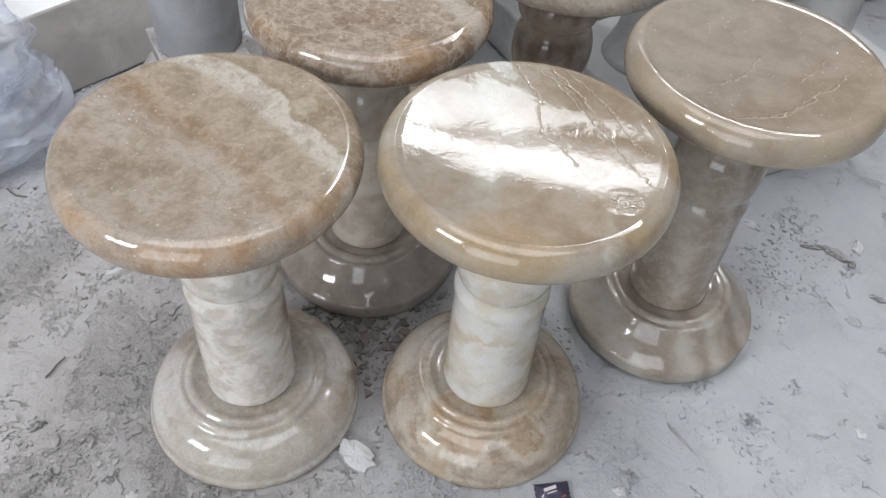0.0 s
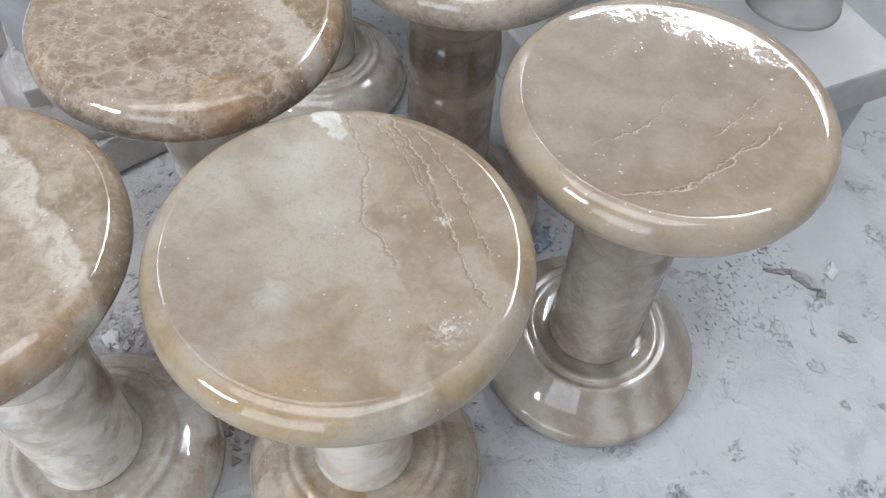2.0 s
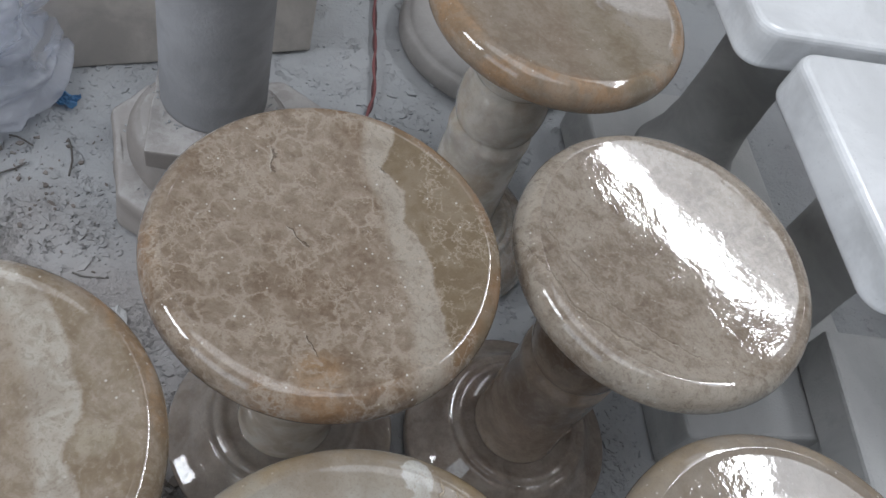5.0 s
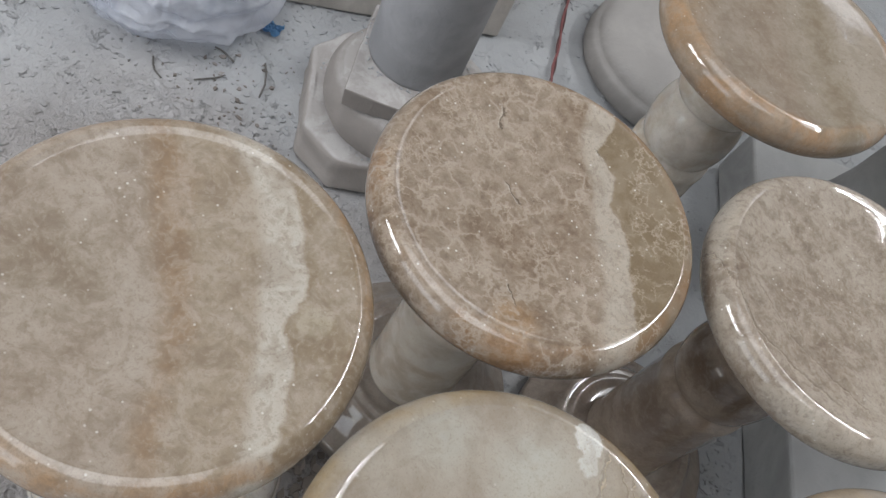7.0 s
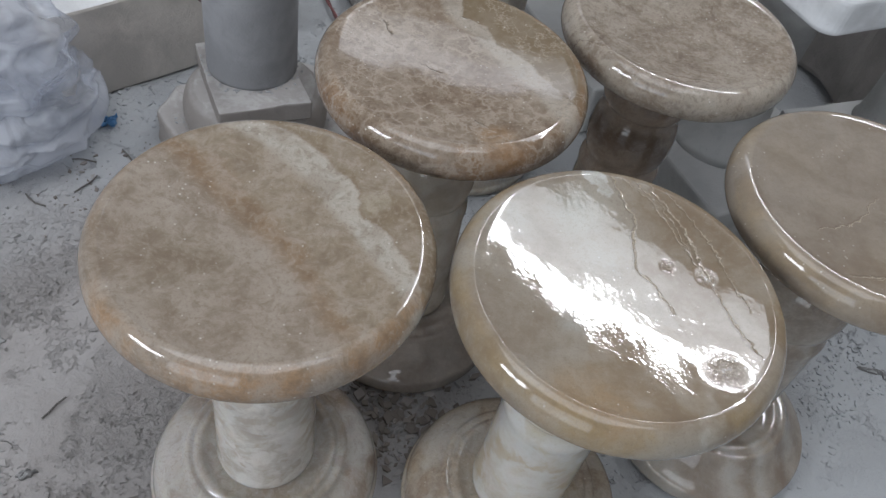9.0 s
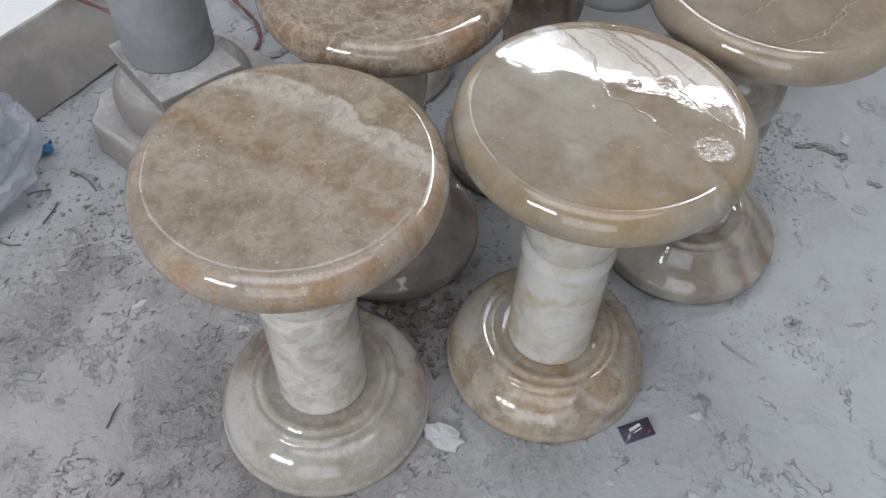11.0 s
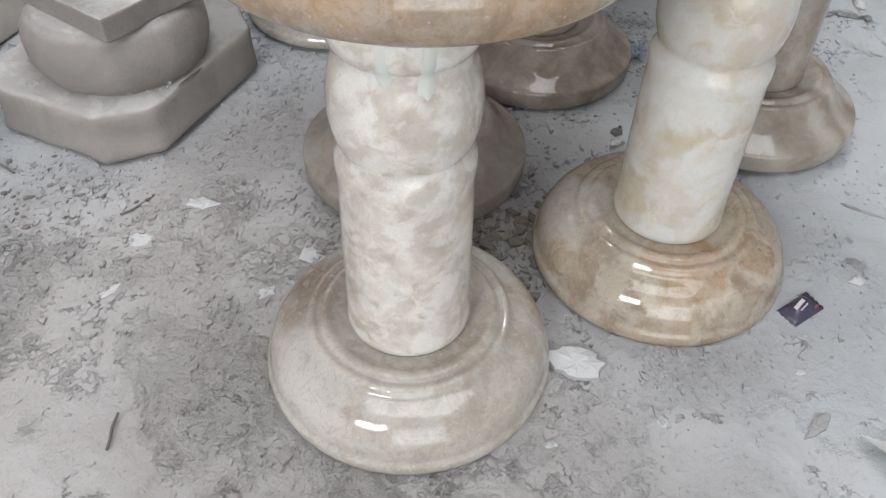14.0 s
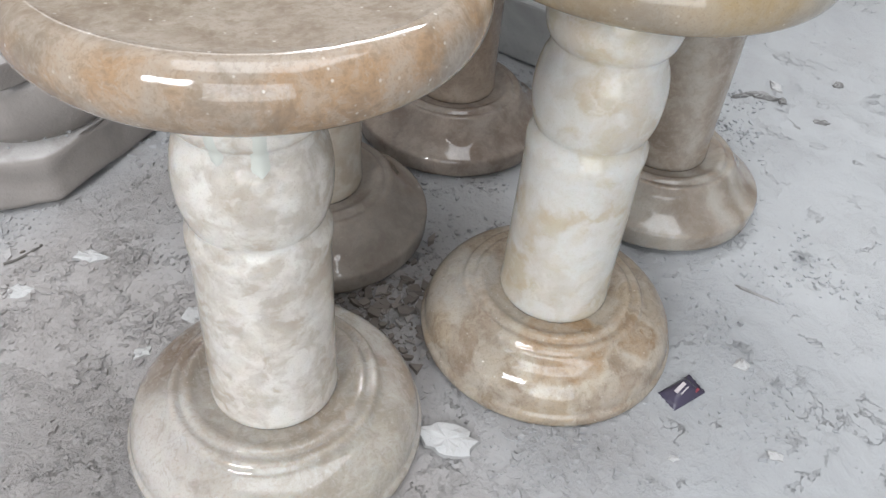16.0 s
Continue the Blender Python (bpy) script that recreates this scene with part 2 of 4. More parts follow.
# ---- the six discs: bands, veins and marks in metres from each disc's middle ----
SAND, OLIVE = (0.240, 0.195, 0.152), (0.205, 0.160, 0.108)
top_a = onyx("onyx_top_a", 1, (0.62, 0.785, 0), SAND, (0.34, 0.295, 0.245), (0.165, 0.122, 0.085),
             bands=[(((-0.16, 0.10), (-0.118, 0.074), (-0.085, 0.053), (-0.053, 0.029), (-0.023, 0.010), (0.006, -0.008), (0.034, -0.033), (0.061, -0.068), (0.10, -0.12)), (0.226, 0.158, 0.101), 0.011),
                    (((-0.14, 0.12), (-0.107, 0.091), (-0.063, 0.078), (-0.025, 0.043), (0.006, 0.019), (0.036, -0.005), (0.060, -0.039), (0.087, -0.072), (0.12, -0.11)), (0.258, 0.21, 0.155), 0.009),
                    (((-0.11, 0.15), (-0.074, 0.123), (-0.040, 0.109), (-0.009, 0.096), (0.021, 0.074), (0.049, 0.046), (0.076, 0.018), (0.101, -0.009), (0.15, -0.07)), (0.395, 0.365, 0.312), 0.007),
                    (((-0.07, 0.16), (-0.044, 0.139), (-0.006, 0.128), (0.024, 0.113), (0.047, 0.092), (0.071, 0.073), (0.075, 0.043), (0.110, 0.023), (0.129, -0.002), (0.155, -0.05)), OLIVE, 0.0025)],
             patches=[(-0.06, -0.05, 0.505, 0.05, (0.225, 0.185, 0.14), 0.7), (0.088, 0.062, 0.51, 0.014, (0.29, 0.25, 0.185), 0.3)],
             cloud=0.45, mottle=0.32, flecks=0.55, rim=(0.32, 0.20, 0.11), wavy=0.9)
top_b = onyx("onyx_top_b", 2, (0.95, 0.31, 0), (0.250, 0.212, 0.166), (0.33, 0.30, 0.25), (0.17, 0.125, 0.084),
             bands=[(((-0.04, 0.16), (-0.012, 0.139), (0.005, 0.110), (0.014, 0.091), (0.013, 0.067), (0.015, 0.035), (0.026, 0.021), (0.039, 0.005), (0.046, -0.012), (0.060, -0.06), (0.09, -0.15)), (0.208, 0.161, 0.112), 0.0025)],
             patches=[(0.02, -0.085, 0.503, 0.058, (0.228, 0.175, 0.120), 0.08), (-0.045, 0.085, 0.505, 0.034, (0.335, 0.32, 0.275), 0.7), (-0.020, 0.036, 0.50, 0.026, (0.315, 0.295, 0.25), 0.7), (-0.048, -0.052, 0.50, 0.017, (0.34, 0.325, 0.285), 0.6), (-0.112, 0.05, 0.508, 0.03, (0.30, 0.28, 0.235), 0.7), (-0.03, -0.145, 0.505, 0.05, (0.29, 0.21, 0.13), 0.6), (0.072, -0.140, 0.505, 0.012, (0.42, 0.40, 0.35), 0.5), (-0.030, 0.134, 0.512, 0.014, (0.50, 0.49, 0.455), 0.10), (-0.020, 0.120, 0.51, 0.009, (0.46, 0.45, 0.41), 0.2)],
             veins=[(((-0.012, 0.139), (0.005, 0.110), (0.014, 0.091), (0.013, 0.067), (0.015, 0.035), (0.026, 0.021), (0.039, 0.005), (0.046, -0.012)), 0.0016), (((0.027, 0.139), (0.052, 0.107), (0.066, 0.086), (0.083, 0.037), (0.093, 0.006), (0.103, -0.016), (0.121, -0.051)), 0.0015), (((0.002, 0.140), (0.029, 0.121), (0.045, 0.098), (0.062, 0.069), (0.073, 0.051)), 0.0010), (((0.015, 0.14), (0.040, 0.115), (0.056, 0.092), (0.075, 0.045)), 0.0008), (((0.045, 0.135), (0.080, 0.09), (0.100, 0.045), (0.118, 0.0)), 0.0009)],
             vein_colour=(0.36, 0.30, 0.22), vein_relief=1.6, crumble=[(0.045, 0.039, 0.008), (0.083, 0.034, 0.009), (0.088, -0.072, 0.019)], cloud=0.48, cloud_scale=15, mottle=0.15, flecks=0.4, rim=(0.28, 0.21, 0.12), wavy=1.0, milk=0.10)
top_c = onyx("onyx_top_c", 3, (0.757, 0.65, 0), (0.188, 0.138, 0.097), (0.345, 0.292, 0.235), (0.120, 0.083, 0.055),
             bands=[(((-0.07, 0.16), (-0.040, 0.130), (-0.025, 0.102), (-0.002, 0.077), (0.027, 0.054), (0.059, 0.013), (0.085, -0.010), (0.105, -0.047), (0.15, -0.11)), (0.355, 0.315, 0.262), 0.006),
                    (((-0.03, 0.17), (-0.009, 0.133), (-0.003, 0.096), (0.029, 0.087), (0.045, 0.059), (0.073, 0.041), (0.099, 0.011), (0.120, -0.014), (0.155, -0.06)), (0.178, 0.136, 0.086), 0.002)],
             patches=[(0.055, -0.115, 0.508, 0.024, (0.27, 0.175, 0.10), 0.5), (0.075, -0.150, 0.50, 0.022, (0.30, 0.19, 0.10), 0.5), (-0.11, -0.11, 0.49, 0.03, (0.24, 0.155, 0.09), 0.6)],
             cracks=[(((-0.095, 0.055), (-0.088, 0.045), (-0.081, 0.033)), 0.0013), (((-0.040, -0.006), (-0.030, -0.010), (-0.017, -0.014)), 0.0012), (((-0.006, 0.097), (0.002, 0.093)), 0.0011), (((0.030, -0.090), (0.050, -0.103)), 0.0009)],
             cloud=0.20, mottle=0.28, web=0.75, web_scale=38, flecks=0.9, calm=0.75, rim=(0.25, 0.15, 0.082), wavy=0.8)
top_d = onyx("onyx_top_d", 4, (0.62, -0.78, 0), [(-0.16, (0.262, 0.228, 0.19)), (-0.06, (0.240, 0.203, 0.165)), (0.02, (0.222, 0.182, 0.143)), (0.075, (0.215, 0.168, 0.122)), (0.16, (0.265, 0.213, 0.157))], (0.295, 0.255, 0.205), (0.18, 0.142, 0.104),
             veins=[(((-0.058, -0.121), (-0.021, -0.112), (-0.002, -0.110), (0.020, -0.088), (0.040, -0.078), (0.053, -0.060), (0.074, -0.050), (0.10, -0.02)), 0.0014), (((-0.031, -0.118), (0.014, -0.097), (0.037, -0.072), (0.076, -0.040)), 0.0008), (((-0.079, -0.060), (-0.028, -0.035), (-0.004, -0.001), (0.008, 0.013)), 0.0009), (((0.039, -0.036), (0.068, -0.010), (0.081, 0.010)), 0.0008)],
             vein_colour=(0.37, 0.315, 0.24), patches=[(-0.09, 0.05, 0.51, 0.05, (0.255, 0.215, 0.17), 0.7)], cloud=0.5, cloud_scale=18, mottle=0.18, flecks=0.5, rim=(0.31, 0.245, 0.165), wavy=0.8)
top_e = onyx("onyx_top_e", 5, (0.45, -0.89, 0), [(-0.16, (0.29, 0.25, 0.21)), (-0.06, (0.245, 0.202, 0.158)), (0.03, (0.225, 0.18, 0.137)), (0.10, (0.265, 0.218, 0.17)), (0.16, (0.33, 0.29, 0.24))], (0.37, 0.325, 0.27), (0.145, 0.108, 0.08),
             veins=[(((-0.145, -0.072), (-0.091, -0.105), (-0.063, -0.121), (-0.012, -0.123), (0.038, -0.120)), 0.0014), (((-0.13, -0.05), (-0.08, -0.075), (-0.03, -0.095), (0.06, -0.10)), 0.0010)], cloud=0.45, cloud_scale=22, mottle=0.40, web=0.25, web_scale=60, flecks=0.8, rim=(0.37, 0.335, 0.28), wavy=0.7)
top_f = onyx("onyx_top_f", 6, (0.80, 0.60, 0), [(-0.16, (0.28, 0.20, 0.13)), (-0.09, SAND), (-0.02, (0.235, 0.185, 0.14)), (0.02, (0.265, 0.225, 0.175)), (0.05, (0.205, 0.165, 0.115)), (0.09, (0.30, 0.26, 0.21)), (0.16, SAND)], (0.31, 0.27, 0.22), (0.17, 0.13, 0.09), cloud=0.35, mottle=0.25, flecks=0.5, rim=(0.34, 0.21, 0.115))

# ---- columns and feet: softer, cloudier, more translucent ----
MILK, CREAM, BONE, BISCUIT = (0.62, 0.59, 0.54), (0.52, 0.475, 0.41), (0.56, 0.53, 0.475), (0.40, 0.335, 0.26)
GREY = (0.37, 0.335, 0.295)
stem_a = onyx("onyx_stem_a", 11, (0.3, 0.25, 0.9), (0.47, 0.425, 0.365), MILK, (0.32, 0.27, 0.225), blotch=(MILK, (0.41, 0.35, 0.28), (0.66, 0.64, 0.60), (0.44, 0.395, 0.34), (0.66, 0.635, 0.59)), blotch_scale=27, blotch_mix=0.75, soft=0.06, patches=[(0.050, 0.040, 0.34, 0.058, (0.27, 0.205, 0.158), 0.6), (0.062, 0.015, 0.22, 0.040, (0.29, 0.225, 0.175), 0.6)], cloud=0.3, mottle=0.08, flecks=0.0, milk=0.35, warp=0.012, fray=0.003)
base_a = onyx("onyx_base_a", 12, (0.25, 0.97, 0.1), (0.353, 0.319, 0.274), (0.473, 0.446, 0.413), (0.267, 0.226, 0.187), patches=[(0.03, -0.10, 0.05, 0.085, (0.378, 0.349, 0.296), 0.3), (-0.115, -0.03, 0.04, 0.06, (0.482, 0.454, 0.419), 0.6), (-0.085, 0.075, 0.05, 0.05, (0.198, 0.141, 0.100), 0.6), (0.128, 0.030, 0.035, 0.030, (0.206, 0.154, 0.121), 0.4), (0.10, 0.075, 0.05, 0.036, (0.533, 0.510, 0.497), 0.5), (0.05, 0.12, 0.05, 0.05, (0.232, 0.186, 0.157), 0.4), (0.02, -0.06, 0.075, 0.04, (0.310, 0.255, 0.201), 0.6), (0.118, -0.022, 0.045, 0.030, (0.270, 0.205, 0.156), 0.4), (0.112, 0.045, 0.050, 0.034, (0.500, 0.487, 0.453), 0.35), (0.050, 0.115, 0.045, 0.060, (0.265, 0.216, 0.173), 0.5)], cloud=0.40, cloud_scale=17, mottle=0.34, flecks=0.4, milk=0.45, warp=0.016, fray=0.004)
stem_b = onyx("onyx_stem_b", 13, (0.35, 0.5, 0.8), (0.45, 0.41, 0.35), (0.55, 0.525, 0.48), (0.40, 0.34, 0.25), blotch=((0.44, 0.36, 0.25), (0.55, 0.55, 0.525), (0.48, 0.43, 0.335), (0.56, 0.555, 0.53)), blotch_scale=15, blotch_mix=0.85, soft=0.045, cloud=0.25, mottle=0.10, web=0.4, web_scale=15, flecks=0.0, milk=0.38, warp=0.012, fray=0.002)
base_b = onyx("onyx_base_b", 14, (0.1, 0.95, 0.3), (0.280, 0.219, 0.159), (0.413, 0.365, 0.301), (0.142, 0.096, 0.062), blotch=((0.344, 0.267, 0.181), (0.258, 0.202, 0.155), (0.404, 0.361, 0.301)), blotch_scale=18, blotch_mix=0.7, soft=0.03, patches=[(-0.035, -0.085, 0.05, 0.058, (0.473, 0.421, 0.344), 0.12), (-0.032, -0.082, 0.055, 0.051, (0.344, 0.237, 0.142), 0.2), (0.05, -0.095, 0.05, 0.036, (0.447, 0.387, 0.310), 0.14), (0.048, -0.092, 0.053, 0.030, (0.318, 0.228, 0.146), 0.2), (-0.09, 0.05, 0.05, 0.055, (0.387, 0.361, 0.327), 0.6)], cloud=0.3, mottle=0.18, web=0.45, web_scale=17, flecks=0.6, milk=0.28, warp=0.016)
stem_c = onyx("onyx_stem_c", 15, (0.3, 0.4, 0.86), (0.36, 0.31, 0.255), (0.47, 0.425, 0.365), (0.26, 0.215, 0.17), blotch=((0.40, 0.35, 0.29), (0.31, 0.26, 0.21), (0.45, 0.41, 0.355)), blotch_scale=20, cloud=0.35, mottle=0.08, flecks=0.0, milk=0.25, fray=0.002)
base_c = onyx("onyx_base_c", 16, (0.6, 0.6, 0.5), (0.216, 0.186, 0.158), (0.296, 0.264, 0.232), (0.152, 0.124, 0.102), blotch=((0.272, 0.240, 0.208), (0.176, 0.146, 0.122), (0.224, 0.190, 0.160)), blotch_scale=17, cloud=0.35, mottle=0.15, flecks=0.1, milk=0.18, fray=0.002)
stem_d = onyx("onyx_stem_d", 17, (0.9, 0.4, 0.12), [(-0.07, (0.295, 0.258, 0.217)), (-0.045, (0.230, 0.184, 0.143)), (-0.02, (0.336, 0.295, 0.250)), (0.005, (0.246, 0.201, 0.160)), (0.03, (0.303, 0.262, 0.217)), (0.05, (0.205, 0.160, 0.123)), (0.08, (0.295, 0.258, 0.217))], (0.385, 0.353, 0.303), (0.197, 0.156, 0.123), cloud=0.4, cloud_scale=30, mottle=0.2, flecks=0.1, milk=0.22, warp=0.007)
base_d = onyx("onyx_base_d", 18, (0.92, 0.38, 0.05), [(-0.16, (0.268, 0.237, 0.201)), (-0.11, (0.324, 0.296, 0.257)), (-0.08, (0.218, 0.180, 0.144)), (-0.05, (0.254, 0.218, 0.183)), (-0.03, (0.331, 0.304, 0.264)), (-0.005, (0.233, 0.194, 0.158)), (0.015, (0.353, 0.328, 0.289)), (0.04, (0.254, 0.218, 0.180)), (0.06, (0.198, 0.158, 0.127)), (0.085, (0.304, 0.275, 0.237)), (0.11, (0.225, 0.190, 0.155)), (0.16, (0.317, 0.289, 0.250))], (0.374, 0.349, 0.310), (0.176, 0.141, 0.109), cloud=0.28, mottle=0.12, flecks=0.1, milk=0.32, warp=0.010)
stem_e = onyx("onyx_stem_e", 19, (0.15, 0.3, 0.94), [(0.05, (0.345, 0.279, 0.220)), (0.13, (0.268, 0.204, 0.155)), (0.2, (0.196, 0.145, 0.109)), (0.27, (0.285, 0.220, 0.166)), (0.31, (0.143, 0.101, 0.074)), (0.35, (0.297, 0.231, 0.179)), (0.40, (0.190, 0.140, 0.105)), (0.5, (0.268, 0.204, 0.155))], (0.404, 0.339, 0.279), (0.149, 0.106, 0.081), cloud=0.3, mottle=0.15, flecks=0.1, milk=0.10, warp=0.012)
base_e = onyx("onyx_base_e", 20, (0.8, 0.5, 0.3), (0.239, 0.194, 0.159), (0.364, 0.322, 0.278), (0.146, 0.111, 0.089), blotch=((0.151, 0.117, 0.094), (0.312, 0.267, 0.229), (0.224, 0.177, 0.142)), blotch_scale=14, cloud=0.3, mottle=0.15, flecks=0.1, milk=0.12, fray=0.002)
stem_f = onyx("onyx_stem_f", 21, (0.4, 0.4, 0.8), (0.42, 0.38, 0.325), MILK, (0.33, 0.28, 0.23), blotch=(GREY, CREAM, BISCUIT), blotch_scale=18, cloud=0.35, mottle=0.08, flecks=0.0, milk=0.25, fray=0.002)


def stone(name, colour, dust, rough=0.75, streak=0.4, grain=0.0006, seed=0.0, settle=0.75, bare=0.0):
    """Sawn or turned stone under workshop dust that lies on its upward faces."""
    g = Graph(name)
    off = g.vec("ADD", g.coords, (seed, seed * 2, seed * 3))
    big, mid, fine = g.noise(6, 5, 0.6, 0.5, off), g.noise(30, 6, 0.65, 0.3, off), g.noise(260, 4, 0.6, 0, off)
    dark = tuple(c * 0.72 for c in colour)
    col = g.mix(g.step(big, 0.38, 0.65), dark, colour)
    col = g.mix(g.math("MULTIPLY", g.step(mid, 0.52, 0.75), streak), col, tuple(c * 0.55 for c in colour))
    up = g.vec("DOT_PRODUCT", g.node("ShaderNodeNewGeometry").outputs["Normal"], (0, 0, 1))
    lie = g.math("MULTIPLY", g.step(g.math("ADD", up, g.math("MULTIPLY", mid, 0.5)), 0.75, 1.15), settle)
    if bare:
        lie = g.math("MULTIPLY", lie, g.math("SUBTRACT", 1.0, g.math("MULTIPLY", g.step(g.noise(13, 7, 0.68, 0.3, off), 0.44, 0.56), bare)))
    col = g.mix(lie, col, dust)
    col = g.mix(g.math("MULTIPLY", g.step(fine, 0.62, 0.72), 0.4), col, tuple(c * 0.6 for c in colour))
    nrm = g.bump(g.math("ADD", g.math("MULTIPLY", mid, 2.0), fine), grain)
    return g.done(Base_Color=col, Roughness=rough, Normal=nrm)


stone_grey = stone("dusty_grey_stone", (0.28, 0.28, 0.29), (0.42, 0.42, 0.425), streak=0.4)
stone_plinth = stone("dusty_plinth_stone", (0.275, 0.248, 0.228), (0.45, 0.437, 0.425), seed=1.3, streak=0.25, grain=0.0008, bare=0.45)
stone_block = stone("sawn_block_stone", (0.56, 0.52, 0.475), (0.70, 0.70, 0.70), streak=0.3, seed=2.1, settle=1.0, grain=0.0010)
stone_white = stone("white_stone_slab", (0.80, 0.815, 0.83), (0.84, 0.85, 0.86), rough=0.22, streak=0.2, grain=0.0002, seed=3.7, settle=0.4)
# white stone below the seats, with their shade put into a darker colour
stone_shade = stone("shaded_white_stone", (0.42, 0.42, 0.412), (0.47, 0.47, 0.465), streak=0.35, seed=4.4, settle=0.5)
stone_rough = stone("rough_dark_stone", (0.25, 0.23, 0.215), (0.40, 0.385, 0.37), streak=0.5, seed=7.7, settle=0.5, grain=0.0025)
stone_drab = stone("drab_disc_stone", (0.30, 0.283, 0.268), (0.36, 0.345, 0.33), streak=0.35, seed=8.8, settle=0.5)
chip_pale = stone("pale_stone_chip", (0.40, 0.395, 0.385), (0.52, 0.52, 0.52), streak=0.5, seed=5.2, settle=0.6, grain=0.0012)
chip_dark = stone("dark_stone_chip", (0.17, 0.165, 0.16), (0.36, 0.36, 0.355), streak=0.5, seed=6.2, settle=0.55, grain=0.0012)

# the floor: concrete under stone dust, swept smooth in places, crumbled brown earth in others
g = Graph("dusty_concrete")
half = (0.5, 0.5, 0.5)
ragged = g.vec("ADD", g.coords, g.scaled(g.vec("SUBTRACT", g.noise(17, 7, 0.68, colour=True), half), 0.13))
big, mid, fine, grit = g.noise(2.1, 4, 0.55, 0.5), g.noise(12, 6, 0.6, 0.5), g.noise(52, 7, 0.66, 0.4), g.noise(330, 5, 0.65)
# brown earth is trodden in round the first table; past it the dust lies pale and smooth
away = g.vec("DISTANCE", g.vec("MULTIPLY", g.coords, (1, 1, 0)), (-0.34, 0.72, 0))
swept = g.step(g.math("MULTIPLY_ADD", g.math("SUBTRACT", big, 0.5), 0.9, away), 0.22, 0.68)
col = g.mix(swept, (0.332, 0.313, 0.303), (0.350, 0.362, 0.371))
col = g.mix(g.math("MULTIPLY", g.step(mid, 0.40, 0.62), 0.16), col, (0.387, 0.383, 0.378))
col = g.mix(g.math("MULTIPLY", g.step(mid, 0.50, 0.34), 0.16), col, (0.284, 0.270, 0.259))
# trodden earth with ragged borders, and smooth tongues of pale powder over it
earth = g.math("MULTIPLY", g.step(g.noise(3.6, 6, 0.62, 0.3, g.vec("ADD", ragged, (8.1, 1.2, 0))), 0.42, 0.60), g.math("MULTIPLY_ADD", swept, -0.85, 1.0))
col = g.mix(g.math("MULTIPLY", earth, 0.20), col, (0.281, 0.256, 0.239))
powder = g.step(g.noise(4.8, 5, 0.58, 0.3, g.vec("ADD", ragged, (2.3, 4.4, 0))), 0.48, 0.60)
col = g.mix(g.math("MULTIPLY", powder, 0.10), col, (0.392, 0.387, 0.387))
damp = g.math("MULTIPLY", g.step(g.noise(5.5, 5, 0.6, 0.4, g.vec("ADD", ragged, (5.5, 7.0, 0))), 0.55, 0.70), 0.10)
col = g.mix(damp, col, (0.284, 0.275, 0.266))
# crumbly grain, mostly where the earth lies
crumb = g.math("MULTIPLY", g.math("MULTIPLY_ADD", earth, 0.50, 0.22), g.math("MULTIPLY_ADD", swept, -0.5, 1.0))
crumb = g.math("MULTIPLY", crumb, g.math("MULTIPLY_ADD", powder, -0.7, 1.0))
col = g.mix(g.math("MULTIPLY", g.math("MULTIPLY", g.step(fine, 0.55, 0.66), 0.30), crumb), col, (0.198, 0.180, 0.168))
col = g.mix(g.math("MULTIPLY", g.math("MULTIPLY", g.step(fine, 0.46, 0.34), 0.25), crumb), col, (0.396, 0.387, 0.383))
col = g.mix(g.math("MULTIPLY", g.math("MULTIPLY", g.step(grit, 0.60, 0.70), 0.16), crumb), col, (0.153, 0.140, 0.131))
col = g.mix(g.math("MULTIPLY", g.step(grit, 0.42, 0.34), 0.10), col, (0.423, 0.423, 0.423))
# dried crust broken into small plates
shift = g.vec("ADD", g.coords, g.scaled(g.vec("SUBTRACT", g.noise(26, 7, 0.7, colour=True), half), 0.10))
plates = g.node("ShaderNodeTexVoronoi", {"Vector": shift, "Scale": 48.0})
level = g.node("ShaderNodeSeparateColor", {0: plates.outputs["Color"]}).outputs[0]
loose = g.math("MULTIPLY", g.step(g.noise(6.0, 6, 0.64, 0.4, g.vec("ADD", g.coords, (1, 6, 8))), 0.52, 0.60), g.math("MULTIPLY_ADD", swept, -0.9, 1.0))
rift = g.math("MULTIPLY", g.step(g.edges(48.0, shift), 0.09, 0.01), loose)
col = g.mix(g.math("MULTIPLY", rift, 0.07), col, (0.162, 0.149, 0.140))
# few hairline cracks and torn gouges
scuff = g.math("ABSOLUTE", g.math("SUBTRACT", g.noise(9, 7, 0.66, 0.4, g.vec("ADD", g.coords, (7, 1, 3))), 0.5))
crack = g.math("MULTIPLY", g.step(scuff, 0.008, 0.001), g.step(g.noise(12, 4, 0.5, 0.3), 0.56, 0.63))
gouge = g.math("ABSOLUTE", g.math("SUBTRACT", g.noise(7, 6, 0.66, 0.2, g.vec("ADD", ragged, (3, 7, 1))), 0.5))
gouge = g.math("MULTIPLY", g.step(gouge, 0.006, 0.001), g.step(g.noise(9, 4, 0.55, 0.0, g.vec("ADD", g.coords, (5, 5, 2))), 0.55, 0.61))
gouge = g.math("MULTIPLY", gouge, g.step(grit, 0.36, 0.52))
cut = g.math("MULTIPLY", g.math("MAXIMUM", crack, gouge), g.math("MULTIPLY_ADD", swept, -0.6, 1.0))
col = g.mix(g.math("MULTIPLY", cut, 0.60), col, (0.180, 0.167, 0.158))
relief = g.bump(mid, 0.007)
relief = g.bump(g.math("MULTIPLY", fine, crumb), 0.014, relief)
relief = g.bump(g.math("MULTIPLY", grit, crumb), 0.0026, relief)
relief = g.bump(g.math("MULTIPLY", loose, g.math("SUBTRACT", level, rift)), 0.0007, relief)
